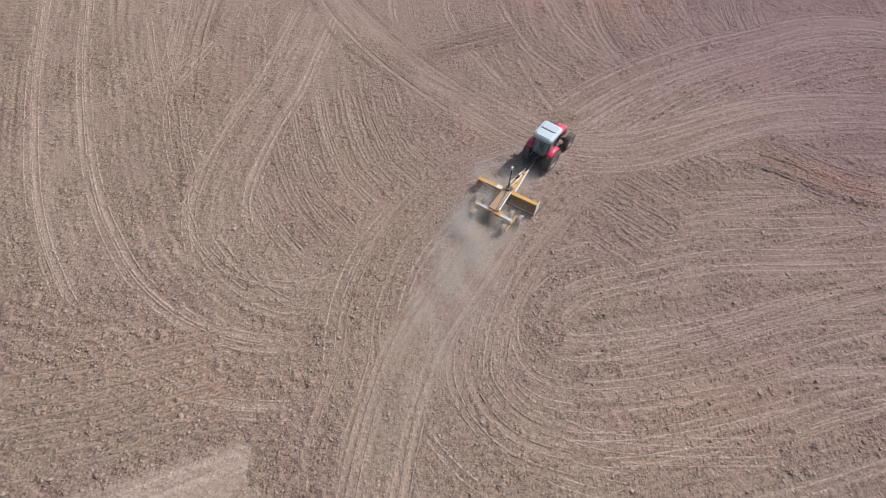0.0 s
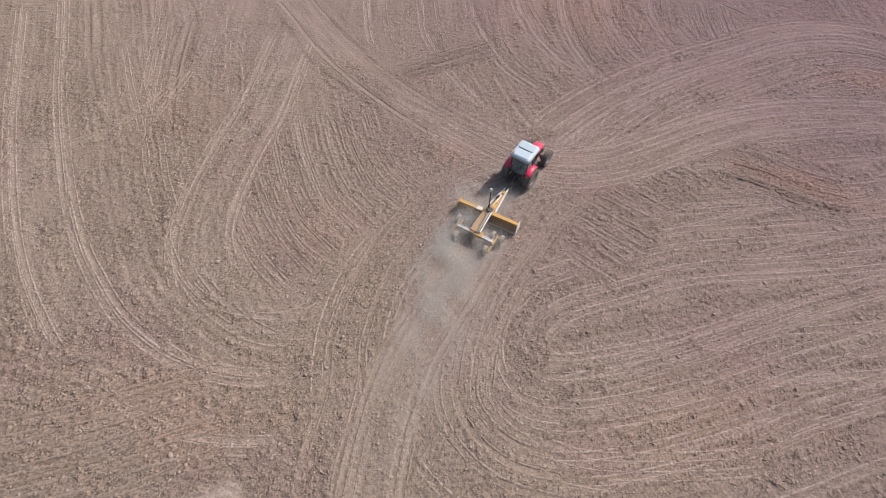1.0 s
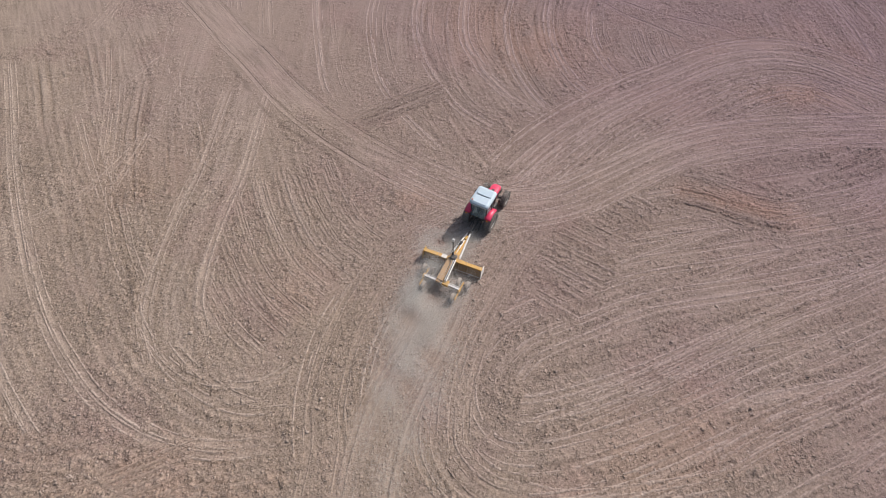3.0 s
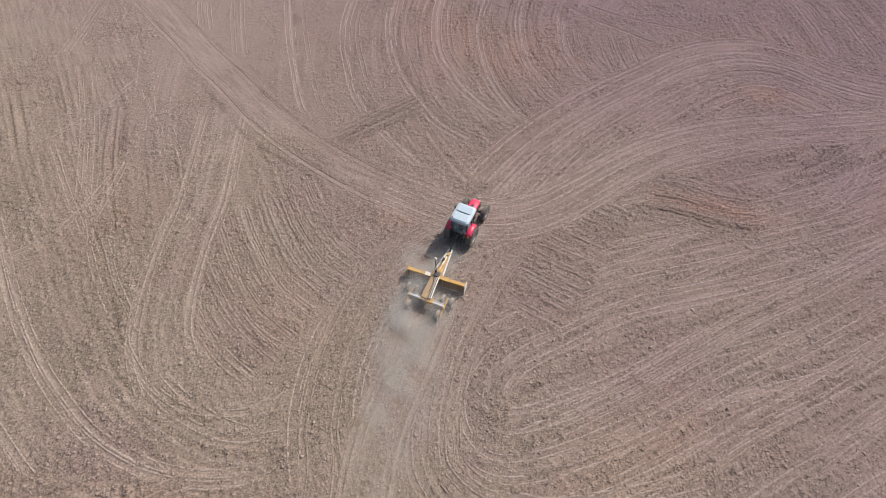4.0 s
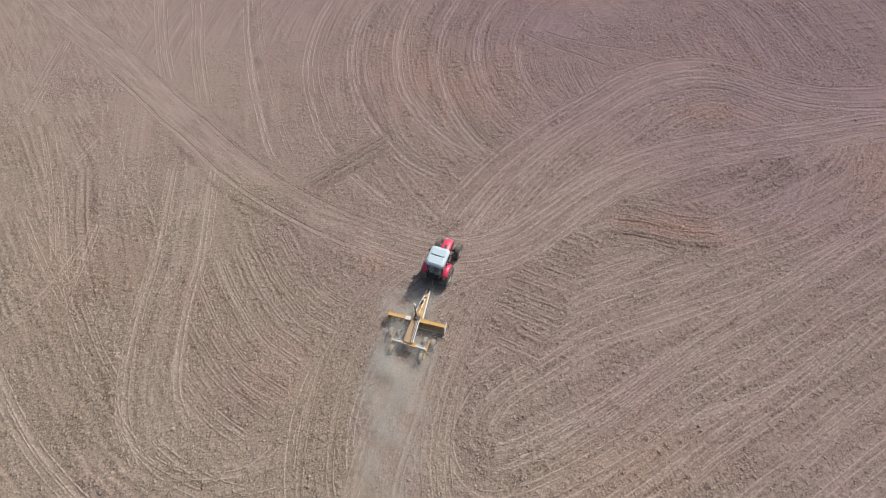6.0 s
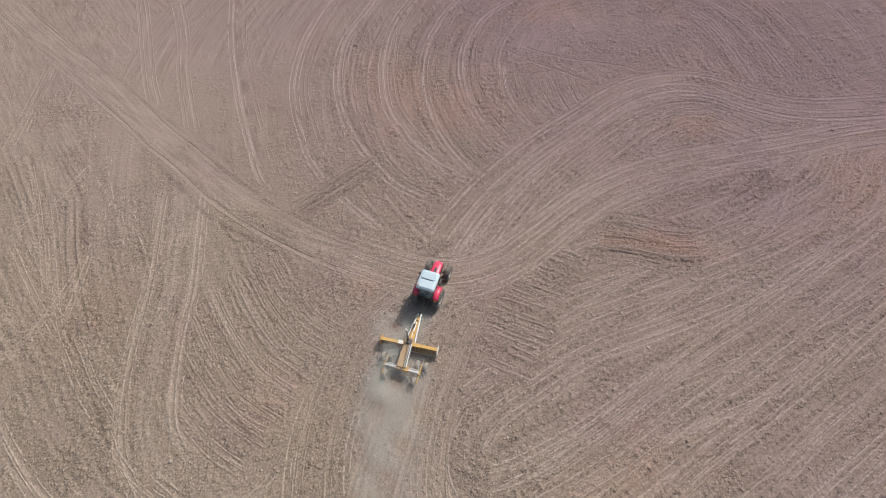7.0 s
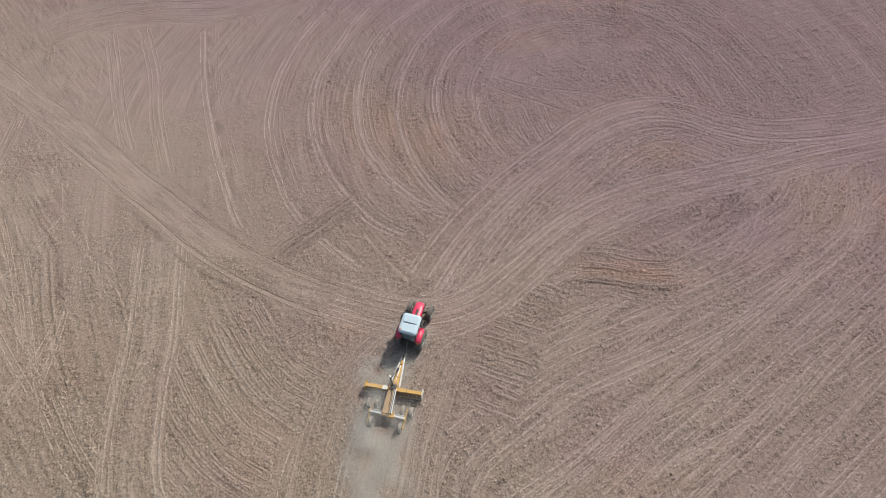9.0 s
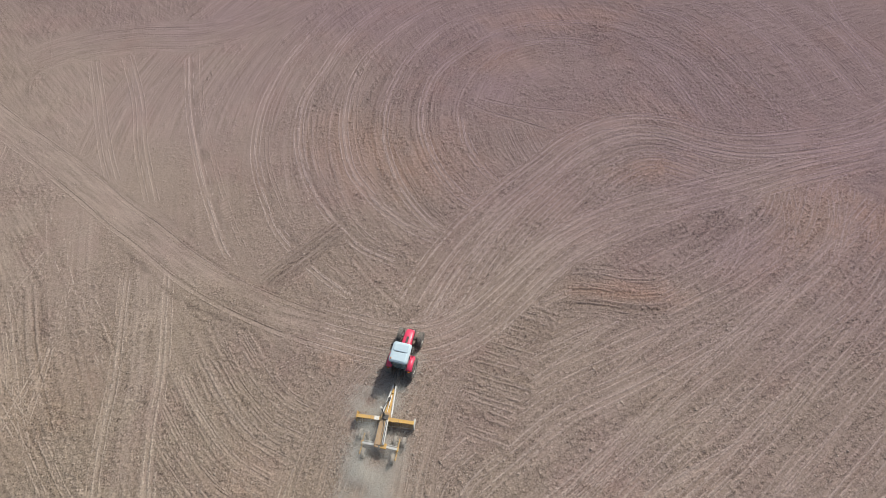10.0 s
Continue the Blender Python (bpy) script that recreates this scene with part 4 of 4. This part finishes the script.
    # roof: a deep rounded shell, a raised front cap and a seam between
    rings = []
    for z, w, d, r in ((2.66, 1.58, 1.40, 0.16), (2.70, 1.74, 1.54, 0.20), (2.84, 1.78, 1.58, 0.22), (2.94, 1.72, 1.52, 0.22), (2.98, 1.54, 1.34, 0.20), (2.99, 1.28, 1.10, 0.18)):
        rings.append([(0.30 + x, y, z) for x, y in rounded(w, d, r)])
    top = part("roof", lofted(rings), ROOF, t, "pale blue-grey plastic cab roof, rounded, with a stepped hatch")
    top.data.shade_smooth()
    rings = [[(0.66 + x, y, z) for x, y in rounded(w, d, 0.12)] for z, w, d in ((2.97, 0.66, 1.24), (3.025, 0.64, 1.22), (3.045, 0.56, 1.14))]
    part("roof_cap", lofted(rings), ROOF, top)
    rings = [[(-0.10 + x, y, z) for x, y in rounded(w, d, 0.10)] for z, w, d in ((2.97, 0.74, 1.18), (3.01, 0.72, 1.16), (3.02, 0.66, 1.10))]
    part("hatch", lofted(rings), ROOF, top)
    part("seam", block((0.30, 0.05, 3.005), (0.035, 1.0, 0.03), 0.006, (0, 0, 4)), BLACK, top)
    for s in (1, -1):
        for x, nm in ((-0.50, -1), (1.10, 1)):
            part("work_lamp", block((x, s * 0.52, 2.74), (0.07, 0.15, 0.09), 0.02), LENS, top, "clear square work lamp")
        part("mirror_arm", tube([(0.98, s * 0.66, 2.40), (1.10, s * 0.95, 2.42), (1.10, s * 1.02, 2.30)], 0.016), BLACK, t)
        part("mirror", block((1.10, s * 1.02, 2.12), (0.06, 0.19, 0.34), 0.02), BLACK, t, "black plastic wing mirror")
    part("beacon", turned([(0.001, 0.0), (0.06, 0.0), (0.055, 0.10), (0.03, 0.13), (0.001, 0.135)], 14), AMBER, top, "orange beacon").matrix_basis = pose(-0.35, 0.60, 2.94, 90)
    # mudguards over the rear wheels
    for s in (1, -1):
        rings = []
        for i in range(13):
            a = radians(34 + 8.0 * i)
            r0, r1 = 0.93, 0.985
            c, n = math.cos(a), math.sin(a)
            inner, outer = s * 0.58, s * (1.09 if i > 1 else 1.0)
            rings.append([(r0 * c, inner, 0.84 + r0 * n), (r1 * c, inner, 0.84 + r1 * n), (r1 * c, (inner + outer) / 2, 0.86 + r1 * n), (r1 * c, outer, 0.83 + r1 * n), ((r0 - 0.03) * c, outer + s * 0.015, 0.82 + (r0 - 0.03) * n), (r0 * c, (inner + outer) / 2, 0.85 + r0 * n)])
        guard = part("mudguard", lofted(rings), RED, t, "red mudguard over the rear wheel")
        guard.data.shade_smooth()
        part("tail_light", block((-0.70, s * 0.88, 1.54), (0.05, 0.16, 0.10), 0.015, (0, -30, 0)), AMBER, guard, "red and orange tail light")
        part("mudguard_side", block((-0.02, s * 0.61, 1.32), (1.25, 0.03, 0.72), 0.01), BLACK, guard)
        # steps and tank
        b = bmesh.new()
        for i in range(3):
            block((0.92, s * (0.70 + 0.03 * (2 - i)), 0.48 + 0.26 * i), (0.34, 0.22, 0.03), 0.006, (0, 0, 0), b)
        for dx in (-0.17, 0.17):
            block((0.92 + dx, s * 0.74, 0.74), (0.03, 0.10, 0.60), 0.006, (0, 0, 0), b)
        part("step", b, BLACK, t)
        part("fuel_tank", block((1.42, s * 0.50, 0.86), (0.62, 0.34, 0.46), 0.07), BLACK, t)
    part("exhaust", tube([(1.12, -0.50, 1.55), (1.14, -0.62, 1.65), (1.14, -0.64, 2.1), (1.14, -0.64, 2.62), (1.08, -0.66, 2.74)], 0.055, 12), IRON, t, "dark upright exhaust pipe")
    # hitch
    for s in (1, -1):
        part("lower_link", beam((-0.35, s * 0.33, 0.62), (-1.12, s * 0.40, 0.60), 0.05, 0.09), IRON, t)
        part("lift_rod", rod((-0.42, s * 0.36, 1.22), (-0.82, s * 0.38, 0.64), 0.025), IRON, t)
        part("lift_arm", beam((-0.20, s * 0.30, 1.20), (-0.46, s * 0.37, 1.24), 0.06, 0.10), IRON, t)
        part("remote_hose", tube([(-0.36, s * 0.10, 1.20), (-0.66, s * 0.14, 1.30), (-1.05, s * 0.10, 0.98), (-1.55, s * 0.06, 0.80)], 0.018), HOSE, t)
    part("top_link", rod((-0.32, 0, 1.10), (-0.62, 0.02, 0.92), 0.035), IRON, t)
    b = beam((-0.2, 0, 0.46), (-1.30, 0, 0.46), 0.12, 0.06)
    rod((-1.24, 0, 0.40), (-1.24, 0, 0.66), 0.028, 10, b)
    part("drawbar", b, IRON, t)
    return t


def pane(parent, corners):
    """A slightly thick pane between four corners."""
    n = (corners[1] - corners[0]).cross(corners[2] - corners[0]).normalized() * 0.006
    b = lofted([[c - n for c in corners], [c + n for c in corners]])
    ob = part("window", b, GLASS, parent, "tinted cab window")
    ob.visible_shadow = False
    return ob


# ---- the leveller: x ahead, y left, origin on the ground under its hitch pin ----
def make_leveller():
    v = new("land_leveller")
    tagged(v, "yellow towed land leveller with wide blade and dusty wheels", "leveller")
    b = beam((0.10, 0, 0.56), (-0.30, 0, 0.58), 0.16, 0.12)
    rod((0.0, 0, 0.48), (0.0, 0, 0.72), 0.04, 12, b)
    part("hitch_eye", b, IRON, v)
    for s, end in ((1, -2.35), (-1, -2.55)):
        part("drawbar_rail", beam((-0.15, s * 0.10, 0.62), (end, s * 0.36, 0.86), 0.10, 0.14, 0.014), STEEL, v, "worn bright steel drawbar rail")
    b = lofted([[(-0.35, -0.08, z), (-0.35, 0.08, z), (-2.35, 0.22, z + 0.22), (-2.35, -0.22, z + 0.22)] for z in (0.60, 0.63)])
    block((-0.62, 0, 0.70), (0.30, 0.16, 0.14), 0.02, (0, 6, 0), b)
    block((-1.55, 0.0, 0.80), (0.5, 0.20, 0.10), 0.02, (0, 6, 0), b)
    part("drawbar_plate", b, YELLOW, v, "yellow drawbar plate, scuffed and dusty")
    b = rod((-0.9, 0.02, 0.78), (-1.7, 0.02, 0.88), 0.05, 14)
    rod((-1.7, 0.02, 0.88), (-2.2, 0.02, 0.95), 0.028, 10, b)
    part("hydraulic_ram", b, STEEL, v, "bright hydraulic ram")
    part("valve_block", block((-1.25, 0.10, 0.86), (0.26, 0.18, 0.16), 0.02), BLACK, v)
    # blade: two curved mouldboards with a top beam, end plates and a cutting edge
    blade = new("blade")
    blade.parent = v
    blade.matrix_basis = pose(-2.62, 0.05, 0.06, 0, 0, 3.0)
    for s in (1, -1):
        rings = []
        for y in (0.04, 0.7, 1.4, 2.12):
            ring = []
            for side, sign in ((0.0, 1), (0.035, -1)):
                col = [(-0.06 - 0.34 * (1 - 0.13 * i) ** 1.6 - side, s * y, 0.02 + 0.105 * i) for i in range(8)]
                ring += col if sign > 0 else col[::-1]
            rings.append(ring)
        part("mouldboard", lofted(rings), RUSTED, blade, "soil-caked yellow mouldboard").data.shade_smooth()
        part("top_beam", beam((-0.12, s * 0.05, 0.80), (-0.12, s * 2.12, 0.80), 0.24, 0.16, 0.015), YELLOW, blade, "yellow top beam of the blade")
        part("beam_plate", block((-0.12, s * 0.62, 0.885), (0.28, 0.36, 0.02), 0.006), WHITE if s > 0 else YELLOW, blade, "pale dusty bolted joint plate")
        part("flange", block((-0.12, s * 1.02, 0.80), (0.30, 0.04, 0.24), 0.008), RUSTED, blade)
        part("end_plate", block((-0.06, s * 2.14, 0.42), (0.78, 0.035, 0.84), 0.012, (0, 0, 0), None, (0.72, 1)), WHITE if s < 0 else YELLOW, blade, "scuffed end plate")
        part("cutting_edge", block((-0.36, s * 1.07, 0.05), (0.05, 2.10, 0.14), 0.006, (0, -18, 0)), STEEL, blade, "polished steel cutting edge")
        for k in range(3):
            part("rib", block((-0.27, s * (0.50 + 0.62 * k), 0.40), (0.16, 0.03, 0.62), 0.008, (0, 22, 0)), RUSTED, blade)
    part("turntable", turned([(0.001, 0.0), (0.38, 0.0), (0.40, 0.03), (0.38, 0.07), (0.001, 0.07)], 24), RUSTED, v).matrix_basis = pose(-2.62, 0.02, 0.86, 90)
    b = block((-2.62, 0.02, 1.02), (0.36, 0.40, 0.14), 0.03)
    for dx, dy in ((0.1, 0.1), (-0.1, 0.1), (0.1, -0.1), (-0.1, -0.1)):
        rod((-2.62 + dx, 0.02 + dy, 1.08), (-2.62 + dx, 0.02 + dy, 1.13), 0.025, 6, b)
    part("pivot_head", b, IRON, v)
    # laser mast with its receiver
    mast = part("mast", rod((-2.50, 0.14, 0.95), (-2.50, 0.14, 2.75), 0.035, 14), BLACK, v, "black upright laser mast")
    part("mast_clamp", block((-2.50, 0.14, 1.25), (0.14, 0.14, 0.20), 0.02), IRON, mast)
    part("receiver", turned([(0.001, 0), (0.075, 0), (0.085, 0.03), (0.085, 0.20), (0.06, 0.24), (0.001, 0.25)], 18), WHITE, mast, "white round laser receiver").matrix_basis = pose(-2.50, 0.14, 2.72, 90)
    # frame from the blade to the axle
    part("main_beam", block((-3.62, 0.16, 0.86), (1.90, 0.44, 0.20), 0.02), RUSTED, v, "wide yellow main beam under brown dust")
    part("side_beam", beam((-2.75, -0.14, 0.98), (-4.52, -0.26, 0.98), 0.17, 0.15, 0.02), STEEL, v, "bright steel side beam")
    part("beam_strip", beam((-2.75, -0.14, 1.062), (-4.50, -0.255, 1.062), 0.05, 0.015, 0.003), BLACK, v)
    part("ram_tail", rod((-3.1, 0.45, 0.95), (-4.3, 0.46, 0.86), 0.045, 12), IRON, v)
    part("hydraulic_hose", tube([(-1.3, 0.1, 0.95), (-1.9, 0.3, 1.15), (-2.5, 0.28, 1.22), (-3.1, 0.05, 1.02), (-4.1, 0.0, 1.0)], 0.02), HOSE, v)
    # axle with two bogies
    axle = part("axle_beam", beam((-4.58, -1.30, 0.70), (-4.58, 1.30, 0.70), 0.15, 0.15, 0.015), STEEL, v, "pale worn steel axle beam")
    part("axle_brace", beam((-4.40, -1.20, 0.66), (-4.40, 1.20, 0.66), 0.05, 0.05, 0.008), STEEL, axle)
    part("axle_socket", block((-4.56, -0.30, 0.76), (0.36, 0.42, 0.24), 0.02), YELLOW, axle, "yellow axle socket")
    part("axle_bracket", block((-4.56, 0.22, 0.80), (0.34, 0.30, 0.18), 0.02), RUSTED, axle)
    for s in (1, -1):
        bogie = new("bogie")
        bogie.parent = v
        bogie.matrix_basis = pose(-4.58, s * 1.30, 0.0)
        part("bogie_arm", beam((0.72, 0, 0.50), (-0.72, 0, 0.50), 0.075, 0.13, 0.012), YELLOW, bogie, "yellow bogie arm")
        part("arm_cap", block((0, 0, 0.62), (0.30, 0.16, 0.16), 0.02), YELLOW, bogie)
        part("stub_axle", rod((0.60, -0.36, 0.37), (0.60, 0.36, 0.37), 0.04, 12), IRON, bogie)
        part("rear_stub_axle", rod((-0.64, -s * 0.02, 0.37), (-0.64, -s * 0.25, 0.37), 0.04, 12), IRON, bogie)
        for dx, dy in ((0.60, 0.31), (0.60, -0.31), (-0.64, -s * 0.22)):
            wheel(bogie, (dx, dy, 0.365), 0.375, 0.27, 0.20, 0, 1 if dy > 0 else -1, "wheel", False, 0.03, CAKED)
    return v


tractor = make_tractor()
tractor.matrix_basis = pose(6.36, 24.50, 0.0, 0, 0, 53.8) @ Matrix.Scale(0.92, 4)
leveller = make_leveller()
leveller.matrix_basis = pose(5.42, 23.32, 0.0, 0, 0, 57.0)

# ---- dust whirled up behind the blade: fine grains hanging in the air ----
def dust_plume(n):
    r = np.random.default_rng(11)
    back = r.gamma(1.5, 3.8, n)
    lead = 2.7 + back
    wide = 1.2 + 0.09 * back
    side = r.normal(0, 1, n) * wide * 0.55 + r.choice([1.5, 0.3, -0.9], n, p=[0.56, 0.26, 0.18])
    near = r.uniform(0, 1, n) < 0.32
    lead = np.where(near, np.where(r.uniform(0, 1, n) < 0.55, r.uniform(-3.0, 2.9, n), r.normal(1.6, 0.7, n)), lead)
    side = np.where(near, np.where(lead > 0.4, r.normal(1.0, 1.0, n), r.normal(0, 0.9, n)), side)
    puffs = np.sin(lead * 1.9 + side * 1.3) + np.sin(lead * 0.9 - side * 2.3 + 1.0) + np.sin(lead * 3.1 + 0.4) * 0.5
    keep = r.uniform(-2.2, 2.2, n) < puffs + 0.5
    lead, side, back = lead[keep], side[keep], back[keep]
    tall = 0.04 + np.where(near[keep], 0.55, 1.0) * r.gamma(1.6, 0.24, len(lead)) * np.clip(1.25 - 0.08 * back, 0.3, 1.2)
    way = radians(57.5)
    bend = -0.012 * lead**2
    x = 5.42 - lead * math.cos(way) - (side + bend) * math.sin(way)
    y = 23.32 - lead * math.sin(way) + (side + bend) * math.cos(way)
    places = np.stack([x, y, tall], -1)
    scatter("dust_cloud", places, r.uniform(0.008, 0.0175, len(x)), DUST, "pale dust hanging in the air behind the leveller blade", "dust", 0.3, 5, 1)


dust_plume(840000)
